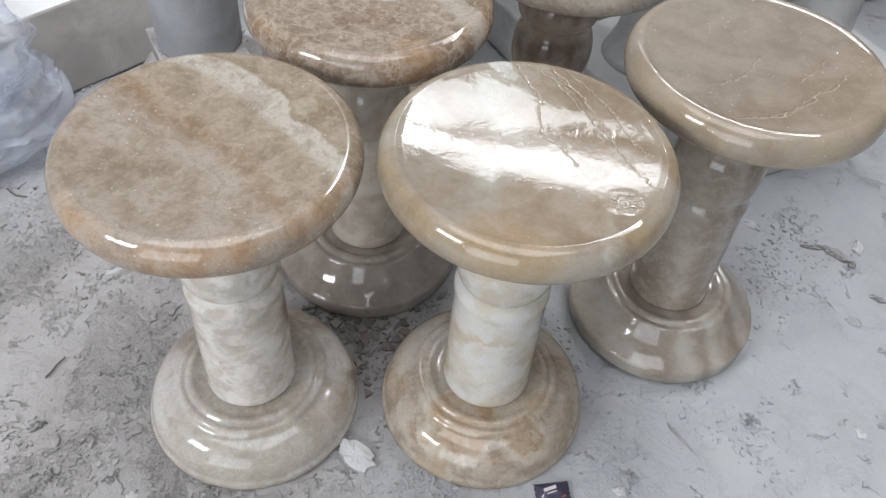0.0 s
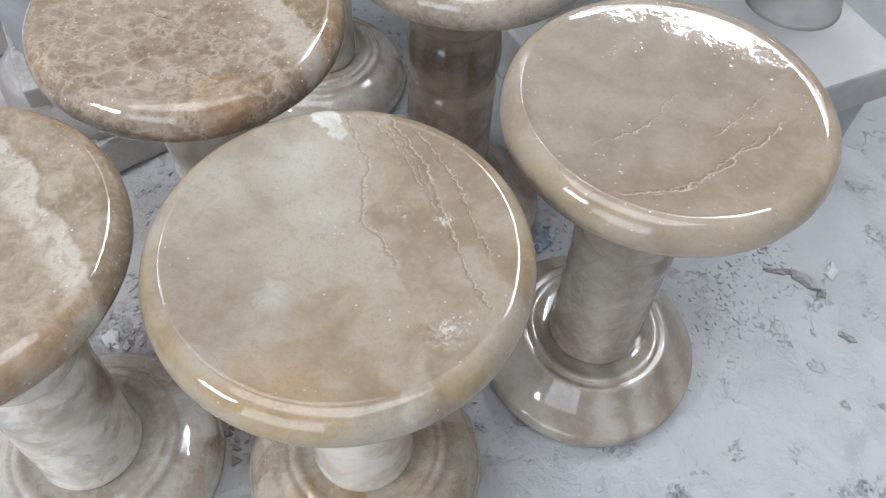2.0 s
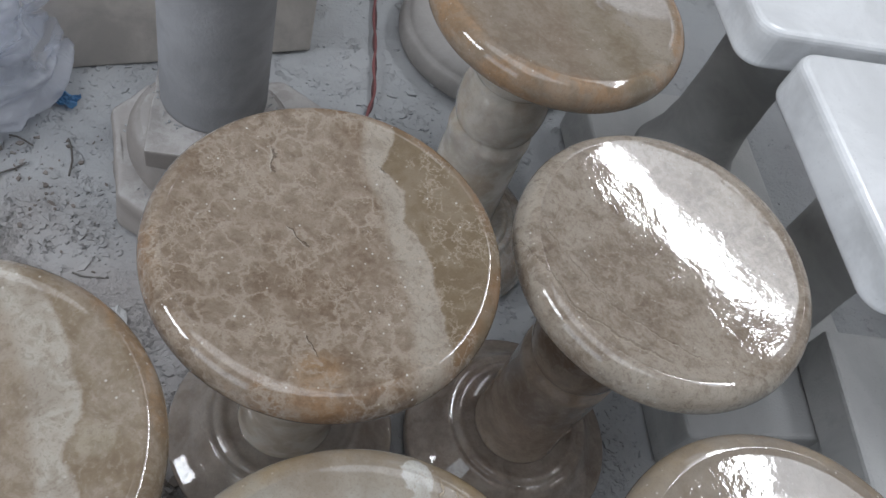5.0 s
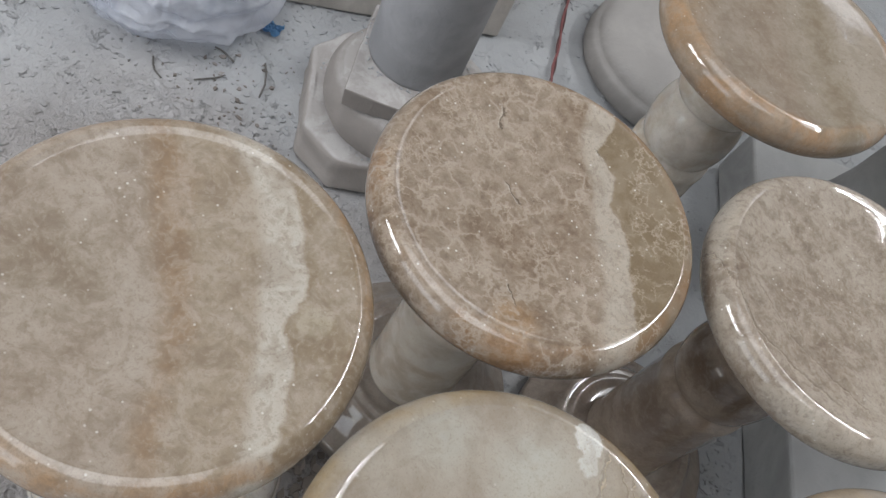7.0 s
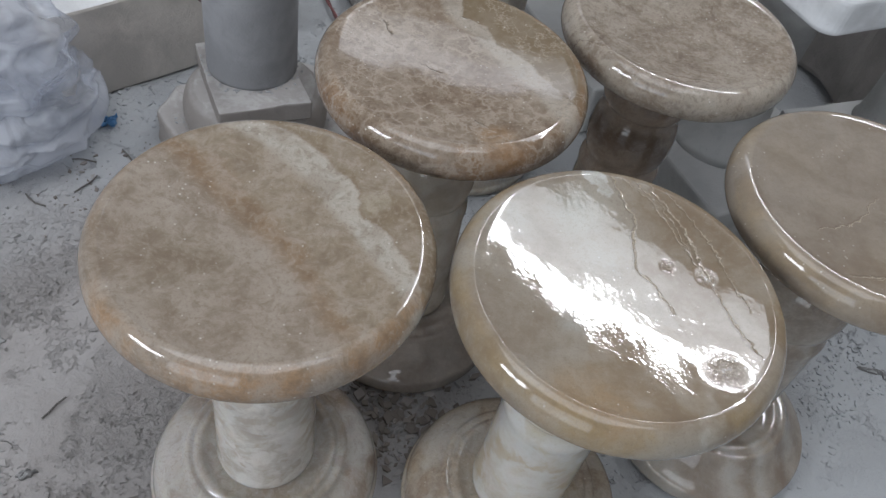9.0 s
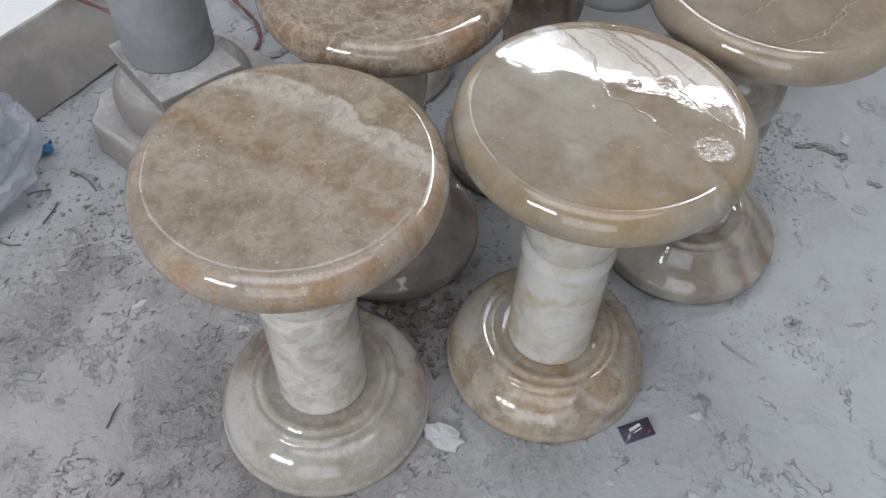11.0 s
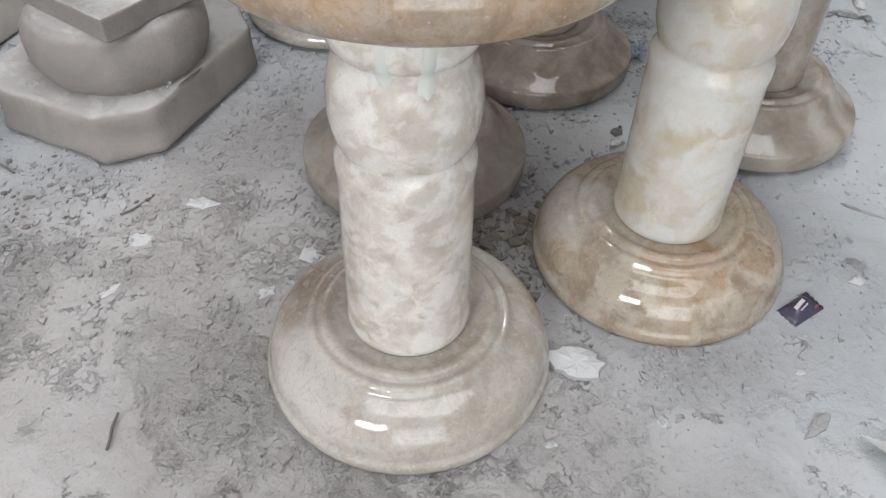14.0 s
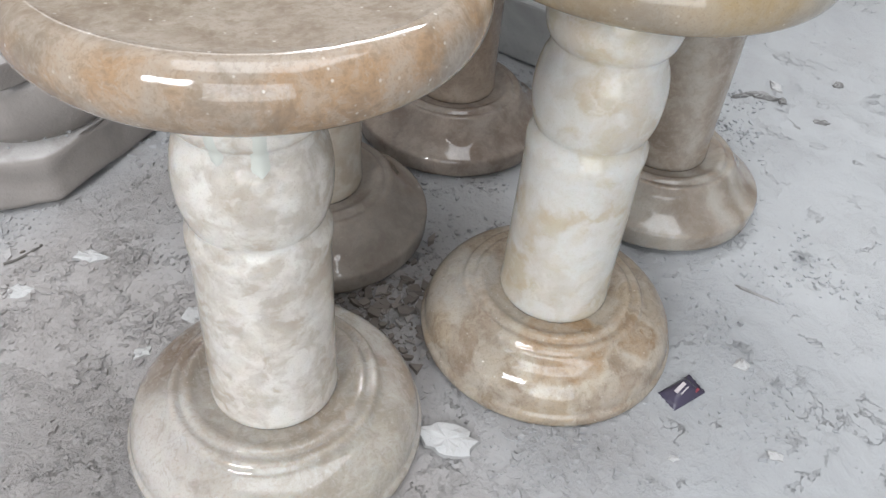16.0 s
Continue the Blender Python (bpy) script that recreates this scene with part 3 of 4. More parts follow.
nrm = g.bump(g.math("SUBTRACT", g.math("MULTIPLY", powder, 0.6), cut), 0.005, relief)
concrete = g.done(Base_Color=col, Roughness=0.88, Normal=nrm)

g = Graph("workshop_plaster")
col = g.mix(g.noise(1.2, 5, 0.6), (0.30, 0.285, 0.27), (0.20, 0.19, 0.18))
plaster = g.done(Base_Color=g.mix(g.math("MULTIPLY", g.noise(14, 5), 0.3), col, (0.36, 0.35, 0.33)), Roughness=0.9)
g = Graph("roof_sheet")
roofing = g.done(Base_Color=g.mix(g.noise(2.5, 4), (0.62, 0.61, 0.60), (0.5, 0.49, 0.48)), Roughness=0.7)
g = Graph("window_frame_paint")
frame_paint = g.done(Base_Color=g.mix(g.noise(8, 4), (0.10, 0.10, 0.10), (0.16, 0.155, 0.15)), Roughness=0.5)

g = Graph("debris")
rnd = g.node("ShaderNodeNewGeometry").outputs["Random Per Island"]
debris = g.done(Base_Color=g.mix(g.noise(90, 4), g.ramp(rnd, [(0.0, (0.07, 0.055, 0.045)), (0.5, (0.17, 0.14, 0.12)), (0.85, (0.27, 0.24, 0.22)), (1.0, (0.45, 0.44, 0.43))], False), (0.2, 0.18, 0.165)), Roughness=0.9)

g = Graph("plastic_film")
folds = g.noise(9, 4, 0.5, 0.4)
film = g.node("ShaderNodeBsdfTranslucent", {"Color": (0.74, 0.75, 0.79)})
clear = g.node("ShaderNodeBsdfTransparent", {"Color": (0.95, 0.97, 1.0)})
ridged = g.math("ABSOLUTE", g.math("SUBTRACT", g.noise(14, 3, 0.5, 0.8), 0.5))
tiny = g.math("ABSOLUTE", g.math("SUBTRACT", g.noise(45, 3, 0.5, 0.6), 0.5))
g.done(Base_Color=(0.66, 0.67, 0.71), Roughness=0.24, Normal=g.bump(ridged, 0.022, g.bump(tiny, 0.003)))
a = g.node("ShaderNodeMixShader", {0: 0.40, 1: g.bsdf.outputs[0], 2: film.outputs[0]})
b = g.node("ShaderNodeMixShader", {0: g.math("ADD", 0.34, g.math("MULTIPLY", g.step(folds, 0.62, 0.38), 0.36)), 1: a.outputs[0], 2: clear.outputs[0]})
g.put(g.out.inputs["Surface"], b.outputs[0])
plastic_film = g.mat


def plain(name, colour, rough=0.6, vary=0.25, metal=0.0, scale=60):
    g = Graph(name)
    return g.done(Base_Color=g.mix(g.noise(scale, 4), colour, tuple(c * (1 - vary) for c in colour)), Roughness=rough, Metallic=metal)


glue = plain("set_glue", (0.53, 0.54, 0.49), 0.2, 0.1)
wrapper_foil = plain("wrapper_foil", (0.060, 0.052, 0.085), 0.25)
wrapper_print = plain("wrapper_print", (0.6, 0.55, 0.56), 0.4)
wrapper_red = plain("wrapper_red", (0.28, 0.04, 0.06), 0.35)
blue_film = plain("blue_film", (0.16, 0.36, 0.62), 0.35)
cable_red = plain("cable_red", (0.27, 0.10, 0.10), 0.55, 0.5)
cable_dark = plain("cable_dark", (0.10, 0.045, 0.045), 0.5)
paper = plain("white_board", (0.76, 0.76, 0.75), 0.7, 0.06, scale=9)
wood = plain("grey_twig", (0.13, 0.12, 0.11), 0.9)
dark_bowl = plain("dark_scrap", (0.12, 0.12, 0.125), 0.6, 0.4)


# ---- mesh helpers ----
def mesh_of(name, bm, material, smooth=False):
    me = bpy.data.meshes.new(name)
    bmesh.ops.recalc_face_normals(bm, faces=bm.faces)
    bm.to_mesh(me)
    bm.free()
    me.materials.append(material)
    if smooth:
        for f in me.polygons:
            f.use_smooth = True
    return me


def part(name, bm, material, parent=None, label="", smooth=False):
    ob = new(name, mesh_of(name, bm, material, smooth))
    if parent:
        ob.parent = parent
    if label:
        tagged(ob, label)
    return ob


def empty(name, m, label, category, group=""):
    ob = new(name)
    ob.empty_display_size = 0.05
    ob.matrix_world = m
    return tagged(ob, label, category, group)


def lathe(profile, segments=96, wobble=0.0, seed=0.0):
    """A turned solid from (radius, height) pairs, from the bottom up."""
    bm = bmesh.new()
    rings = []
    for r, z in profile:
        ring = []
        for i in range(segments):
            a = 2 * math.pi * i / segments
            k = 1 + wobble * noise.noise((math.cos(a) * 2 + seed, math.sin(a) * 2, z * 9))
            ring.append(bm.verts.new((r * k * math.cos(a), r * k * math.sin(a), z)))
        rings.append(ring)
    for lo, up in zip(rings, rings[1:]):
        for i in range(segments):
            j = (i + 1) % segments
            bm.faces.new((lo[i], lo[j], up[j], up[i]))
    bm.faces.new(rings[-1])
    bm.faces.new(rings[0][::-1])
    return bm


def arc(cx, cz, rx, rz, start, end, steps):
    return [(cx + rx * math.cos(radians(start + (end - start) * k / steps)), cz + rz * math.sin(radians(start + (end - start) * k / steps))) for k in range(steps + 1)]


def box(sx, sy, sz, bevel=0.004, segments=2, z0=0.0):
    bm = bmesh.new()
    bmesh.ops.create_cube(bm, size=1)
    for v in bm.verts:
        v.co = Vector((v.co.x * sx, v.co.y * sy, v.co.z * sz + sz / 2 + z0))
    if bevel:
        bmesh.ops.bevel(bm, geom=list(bm.edges), offset=bevel, segments=segments, profile=0.5, affect="EDGES")
    return bm


def roughen(bm, cuts, amount, scale, seed):
    """Cut long faces up and knock their surface slightly out of true."""
    if cuts:
        bmesh.ops.subdivide_edges(bm, edges=[e for e in bm.edges if e.calc_length() > 0.03], cuts=cuts, use_grid_fill=True)
    for v in bm.verts:
        v.co += noise.noise_vector(v.co * scale + Vector((seed, seed, seed))) * amount
    return bm


def pipe(points, radius, sides=8):
    """A cable or twig through points."""
    bm = bmesh.new()
    rings = []
    pts = [Vector(p) for p in points]
    for i, p in enumerate(pts):
        d = (pts[min(i + 1, len(pts) - 1)] - pts[max(i - 1, 0)]).normalized()
        s = d.cross(Vector((0, 0, 1)))
        s = s.normalized() if s.length > 1e-4 else Vector((1, 0, 0))
        t = s.cross(d)
        rings.append([bm.verts.new(p + radius * (s * math.cos(k * 2 * math.pi / sides) + t * math.sin(k * 2 * math.pi / sides))) for k in range(sides)])
    for a, b in zip(rings, rings[1:]):
        for k in range(sides):
            bm.faces.new((a[k], a[(k + 1) % sides], b[(k + 1) % sides], b[k]))
    bm.faces.new(rings[0][::-1])
    bm.faces.new(rings[-1])
    return bm


def smooth_path(points, steps=8):
    """Catmull-Rom through the points."""
    pts = [Vector(p) for p in points]
    pts = [2 * pts[0] - pts[1], *pts, 2 * pts[-1] - pts[-2]]
    out = []
    for a, b, c, d in zip(pts, pts[1:], pts[2:], pts[3:]):
        for k in range(steps):
            t = k / steps
            out.append(0.5 * ((2 * b) + (c - a) * t + (2 * a - 5 * b + 4 * c - d) * t * t + (3 * b - a - 3 * c + d) * t ** 3))
    return [*out, pts[-2]]


# ---- structure ----
def ground_height(x, y):
    h = 0.006 * noise.noise((x * 2.3, y * 2.3, 0.3)) + 0.005 * noise.noise((x * 9, y * 9, 4.1)) + 0.0022 * abs(noise.noise((x * 24, y * 24, 7.7))) + 0.0012 * noise.noise((x * 50, y * 50, 1.7))
    return h - 0.005


def build_floor():
    inner_x, inner_y = [-1.1 + 0.0125 * i for i in range(201)], [0.0 + 0.0125 * i for i in range(201)]
    xs = [-9, -6, -4, -3, -2.2, -1.6, -1.3, *inner_x, 1.7, 2.2, 3, 4, 6, 9]
    ys = [-8, -6, -4, -2.5, -1.5, -0.8, -0.4, -0.15, *inner_y, 2.8, 3.4, 4.2, 6, 9]
    bm = bmesh.new()
    grid = [[bm.verts.new((x, y, ground_height(x, y) if -1.2 < x < 1.5 and -0.1 < y < 2.6 else -0.004)) for x in xs] for y in ys]
    for a, b in zip(grid, grid[1:]):
        for i in range(len(xs) - 1):
            bm.faces.new((a[i], a[i + 1], b[i + 1], b[i]))
    ob = part("floor", bm, concrete, smooth=True)
    return tagged(ob, "grey concrete workshop floor covered with stone dust", "floor", kind="structure")


build_floor()


def slab_between(name, corners, material, label, category):
    """A flat solid from eight corners in room axes: lower x, y, z and upper x, y, z."""
    (x0, y0, z0), (x1, y1, z1) = corners
    bm = bmesh.new()
    bmesh.ops.create_cube(bm, size=1)
    for v in bm.verts:
        v.co = room(x0 + (v.co.x + 0.5) * (x1 - x0), y0 + (v.co.y + 0.5) * (y1 - y0), z0 + (v.co.z + 0.5) * (z1 - z0))
    return tagged(part(name, bm, material), label, category, kind="structure")


WALL = "plain grey plastered workshop wall"
# north wall: a slanting gap under the roof edge lets the sky in


def gable(name, corners):
    """A wall piece from its outline in x and z, 0.2 m thick."""
    bm = bmesh.new()
    front = [bm.verts.new(room(x, 2.5, z)) for x, z in corners]
    back = [bm.verts.new(room(x, 2.7, z)) for x, z in corners]
    bm.faces.new(front)
    bm.faces.new(back[::-1])
    for k in range(len(corners)):
        j = (k + 1) % len(corners)
        bm.faces.new((front[k], back[k], back[j], front[j]))
    return tagged(part(name, bm, plaster), WALL, "wall", kind="structure")


def sill(x, above=0.0):
    return 3.07 + SLOPE * x + above


gable("wall_north_low", [(-4.2, -0.02), (4.2, -0.02), (4.2, sill(1.45)), (1.45, sill(1.45)), (-2.30, sill(-2.30)), (-4.2, sill(-2.30))])
gable("wall_north_high", [(-2.30, sill(-2.30, 0.64)), (-0.9, sill(-0.9, 0.64)), (-0.9, sill(-0.9, 0.88)), (1.45, sill(1.45, 0.88)), (1.45, 4.9), (-2.30, 4.9)])
gable("wall_north_west", [(-4.2, sill(-2.30)), (-2.30, sill(-2.30)), (-2.30, 4.9), (-4.2, 4.9)])
gable("wall_north_east", [(1.45, sill(1.45)), (4.2, sill(1.45)), (4.2, 4.9), (1.45, 4.9)])
slab_between("wall_west", ((-4.2, -4.0, -0.02), (-4.0, 2.5, 4.9)), plaster, WALL, "wall")
slab_between("wall_east", ((4.0, -4.0, -0.02), (4.2, 2.5, 4.9)), plaster, WALL, "wall")
# south wall behind the camera, with a window and an unseen opening added for the fill
slab_between("wall_south_high", ((-4.2, -4.2, 3.16), (4.2, -4.0, 4.9)), plaster, WALL, "wall")
slab_between("wall_south_west", ((-4.2, -4.2, -0.02), (-2.42, -4.0, 3.16)), plaster, WALL, "wall")
slab_between("wall_south_sill", ((-2.42, -4.2, -0.02), (-0.88, -4.0, 2.04)), plaster, WALL, "wall")
slab_between("wall_south_pier", ((-0.88, -4.2, -0.02), (-0.52, -4.0, 3.16)), plaster, WALL, "wall")
slab_between("wall_south_lintel", ((-0.52, -4.2, 2.82), (2.12, -4.0, 3.16)), plaster, WALL, "wall")
slab_between("wall_south_east", ((2.12, -4.2, -0.02), (4.2, -4.0, 3.16)), plaster, WALL, "wall")


def build_ceiling():
    """The roof in strips round the opening left for the added overhead fill."""
    bm = bmesh.new()
    for (x0, y0), (x1, y1) in (((-4.2, -4.2), (4.2, -2.75)), ((-4.2, 0.35), (4.2, 2.7)), ((-4.2, -2.75), (-1.75, 0.35)), ((2.35, -2.75), (4.2, 0.35))):
        made = bmesh.ops.create_cube(bm, size=1)["verts"]
        for v in made:
            v.co = room(x0 + (v.co.x + 0.5) * (x1 - x0), y0 + (v.co.y + 0.5) * (y1 - y0), 4.9 + (v.co.z + 0.5) * 0.1)
    tagged(part("ceiling", bm, roofing), "pale sheet roof of the workshop", "ceiling", kind="structure")


build_ceiling()


def window_frame(name, along, across, span, zs, posts):
    """Frame bars in a wall opening. along: 0 for a wall that runs in x, 1 for one in y."""
    bm = bmesh.new()
    lo, hi = span
    bars = [(lo + (hi - lo) * k / posts, zs[0], zs[1], 0.025) for k in range(posts + 1)]
    def bar(c0, c1):
        for v in bmesh.ops.create_cube(bm, size=1)["verts"]:
            p = [c0[i] + (v.co[i] + 0.5) * (c1[i] - c0[i]) for i in range(3)]
            v.co = room(*(p if along == 0 else (p[1], p[0], p[2])))
    for s, z0, z1, w in bars:
        bar((s - w, across - 0.02, z0), (s + w, across + 0.02, z1))
    for z in zs:
        bar((lo, across - 0.019, z - 0.03), (hi, across + 0.019, z + 0.03))
    return tagged(part(name, bm, frame_paint), "dark painted metal window frame", "window", kind="structure")


window_frame("window_1", 0, -3.80, (-2.40, -0.90), (2.05, 3.15), 3)

# ---- the turned onyx tables ----
TOP_Z = 0.5135  # height of the ring round each hollowed top


def top_profile(dish, radius):
    """Hollowed top: the rounded rim climbs to a narrow crest, where the hollow begins with a crease."""
    k = radius / 0.1605
    edge = 0.1408
    inner = []
    for i in range(21):
        r = edge * (1 - i / 20)
        inner.append((max(r, 0.0006) * k, TOP_Z - 0.0002 - dish * (1 - (r / edge) ** 2)))
    rim = arc(0.1415 * k, -0.0235, 0.0190 * k, 0.0235, -90, 54, 18) + arc(0.1415 * k, -0.0235, 0.0190 * k, 0.0235, 58, 91, 11)
    low = [(0.058 * k, -0.0530), (0.075 * k, -0.0520), (0.105 * k, -0.0500), (0.130 * k, -0.0480)]
    return [*((r, z + TOP_Z) for r, z in (*low, *rim)), (0.1411 * k, TOP_Z - 0.00005), *inner]


STEM = [(0.0600, 0.070), (0.0622, 0.074), (0.0624, 0.080), (0.0617, 0.086), (0.0612, 0.10), (0.0605, 0.16), (0.0600, 0.22), (0.0597, 0.252), (0.0606, 0.258), (0.0610, 0.264), (0.0602, 0.271), (0.0572, 0.276), (0.0560, 0.280),
        *arc(0.0470, 0.322, 0.0160, 0.044, -62, 62, 14), (0.0545, 0.366), (0.0540, 0.371), *arc(0.0515, 0.396, 0.0110, 0.024, -68, 68, 12), (0.0540, 0.424), (0.0560, 0.436), (0.0600, 0.449)]
BASE = [(0.1455, 0.0), (0.1490, 0.002), (0.1500, 0.006), (0.1499, 0.012), (0.1488, 0.0155), (0.1468, 0.0175),
        *arc(0.094, 0.0185, 0.0520, 0.0475, 3, 72, 14), (0.1065, 0.0655), (0.1045, 0.0675), (0.1030, 0.0705), (0.1005, 0.0725), (0.0965, 0.0730), (0.0935, 0.0715), (0.0915, 0.0722), (0.0895, 0.0745), (0.0870, 0.0760), (0.0835, 0.0762), (0.0795, 0.0745), (0.0760, 0.0722), (0.0700, 0.0705), (0.0600, 0.0702)]
FLARED = [(0.1455, 0.0), (0.1490, 0.002), (0.1500, 0.006), (0.1500, 0.024), (0.1490, 0.0275), (0.1465, 0.0295), (0.1400, 0.0330), (0.1310, 0.0385), (0.1225, 0.0455), (0.1150, 0.0535), (0.1095, 0.0610), *BASE[BASE.index((0.1065, 0.0655)):]]
STEM = [(r, 0.070 + (z - 0.070) * 1.0375) for r, z in STEM]


def glue_drip(table, turn, wide, low):
    """A run of set glue down the neck of a column, rounded at its lower end."""
    top = 0.462
    outline = sorted((z, r) for r, z in STEM)
    bm = bmesh.new()
    rows = []
    for k in range(25):
        f = k / 24
        z = low + (top - low) * f
        (z0, r0), (z1, r1) = next(((a, b) for a, b in zip(outline, outline[1:]) if a[0] <= z < b[0]), outline[-2:])
        r = r0 + (r1 - r0) * (z - z0) / (z1 - z0)
        # a round drop at the lower end, a thin run above it, spreading under the disc
        span = wide * (0.10 + 0.90 * math.sqrt(max(0.0, 1 - (1 - min(1.0, f * 9)) ** 2)) - 0.35 * math.sin(math.pi * min(1.0, f * 1.3)) + 0.8 * max(0.0, f - 0.75)) / r
        swell = 0.0009 * (1 + 0.6 * max(0.0, 1 - abs(f * 9 - 1.2)))
        rows.append([bm.verts.new(((r + swell * math.cos(math.pi * (i / 8 - 0.5)) - 0.0002) * math.cos(turn + span * (i / 8 - 0.5)), (r + swell * math.cos(math.pi * (i / 8 - 0.5)) - 0.0002) * math.sin(turn + span * (i / 8 - 0.5)), z)) for i in range(9)])
    for a, b in zip(rows, rows[1:]):
        for i in range(8):
            bm.faces.new((a[i], a[i + 1], b[i + 1], b[i]))
    part("glue_drip", bm, glue, table, "pale set glue run down the neck", True)


def onyx_table(x, y, top_at, materials, label, parts, dish, top_radius, foot=BASE):
    """x, y: the foot's middle; top_at: the middle of the disc, which sits a little off it."""
    table = empty("side_table", pose(x, y, 0), label, "table", "turned onyx side tables")
    top_mat, stem_mat, base_mat = materials
    part("base", lathe(foot, 112), base_mat, table, parts[2], True)
    part("column", lathe(STEM, 80), stem_mat, table, parts[1], True)
    seat = part("tabletop", lathe(top_profile(dish, top_radius), 160), top_mat, table, parts[0], True)
    seat.matrix_basis = pose(top_at[0] - x, top_at[1] - y, 0)
    return table


first_table = onyx_table(-0.180, 0.686, (-0.172, 0.673), (top_a, stem_a, base_a), "polished tan banded onyx side table on pale translucent pedestal", ("tan onyx disc with a pale band", "pale cloudy turned column", "milky white onyx foot"), 0.0101, 0.1568)
for turn, wide, low in ((-128, 0.013, 0.372), (-96, 0.017, 0.365), (-110, 0.009, 0.410), (-44, 0.010, 0.405)):
    glue_drip(first_table, radians(turn), wide, low)
onyx_table(0.154, 0.706, (0.155, 0.693), (top_b, stem_b, base_b), "polished grey-green veined onyx side table with brown foot", ("grey onyx disc with wavy veins", "cream and white marbled column", "brown banded onyx foot"), 0.0120, 0.1585)
onyx_table(-0.043, 0.988, (-0.0355, 0.975), (top_c, stem_c, base_c), "polished brown mottled onyx side table with olive edge", ("brown mottled onyx disc", "beige turned column", "dark brown onyx foot"), 0.0120, 0.1590, foot=FLARED)
onyx_table(0.450, 0.898, (0.4405, 0.882), (top_d, stem_d, base_d), "polished beige onyx side table with fine parallel veins", ("beige onyx disc with pale veins", "brown streaked column", "striped brown and white foot"), 0.0101, 0.1595, foot=FLARED)
onyx_table(0.234, 1.148, (0.244, 1.158), (top_e, stem_e, base_e), "polished speckled brown onyx side table with dark column", ("speckled brown onyx disc", "dark brown banded column", "dark onyx foot"), 0.0115, 0.1570, foot=FLARED)
onyx_table(-0.002, 1.426, (0.011, 1.446), (top_f, stem_f, base_a), "polished grey-brown onyx side table with orange rim", ("grey-brown onyx disc", "grey translucent column", "pale onyx foot"), 0.0105, 0.1650)

# ---- the dusty pedestal by the stone block ----
pedestal = empty("pedestal", pose(-0.362, 1.280, 0), "dusty grey stone pedestal without its seat, on stepped plinth", "pedestal")

bm = bmesh.new()
outline = [(0.171, -0.0865), (0.171, 0.0865), (0.114, 0.1435), (-0.114, 0.1435), (-0.171, 0.0865), (-0.171, -0.0865), (-0.114, -0.1435), (0.114, -0.1435)]
low, high = [bm.verts.new((x, y, 0)) for x, y in outline], [bm.verts.new((x * 0.97, y * 0.97, 0.072)) for x, y in outline]
for k in range(8):
    bm.faces.new((low[k], low[(k + 1) % 8], high[(k + 1) % 8], high[k]))
bm.faces.new(high)
bm.faces.new(low[::-1])
bmesh.ops.bevel(bm, geom=list(bm.edges), offset=0.010, segments=3, profile=0.5, affect="EDGES")
foot = part("plinth", roughen(bm, 6, 0.0045, 21, 1.0), stone_plinth, pedestal, "dusty square plinth with cut corners", True)
foot.matrix_basis = pose(0.004, 0.033, 0, 0, 0, 41)
part("drum", lathe([(0.116, 0.070), *arc(0.090, 0.116, 0.032, 0.049, -66, 70, 12), (0.098, 0.166)], 72, 0.03, 3.0), stone_plinth, pedestal, "rounded rough drum", True)
plate = part("plate", roughen(box(0.150, 0.186, 0.034, 0.003, 2, 0.164), 6, 0.0026, 34, 5.0), stone_plinth, pedestal, "square plate with chipped corners")
plate.matrix_basis = pose(-0.002, -0.012, 0, 0, 0, 30)
shaft = part("column", lathe([(0.0735, 0.197), (0.0742, 0.203), (0.0740, 0.30), (0.0736, 0.45), (0.0732, 0.596), (0.0720, 0.600)], 72, 0.004, 8.0), stone_grey, pedestal, "smooth grey dusty shaft", True)
shaft.matrix_basis = pose(-0.008, 0.012, 0)

# ---- sawn block behind the pedestal ----
block = empty("stone_block", pose(-0.404, 1.651, 0, 0, 0, 47.5), "large sawn stone block with a white dusty top", "stone block")
bm = box(0.475, 0.44, 0.192, 0.006, 2)
for v in bm.verts:
    v.co += Vector((-0.2375, 0.22, 0))
part("body", roughen(bm, 6, 0.0022, 14, 11.0), stone_block, block)

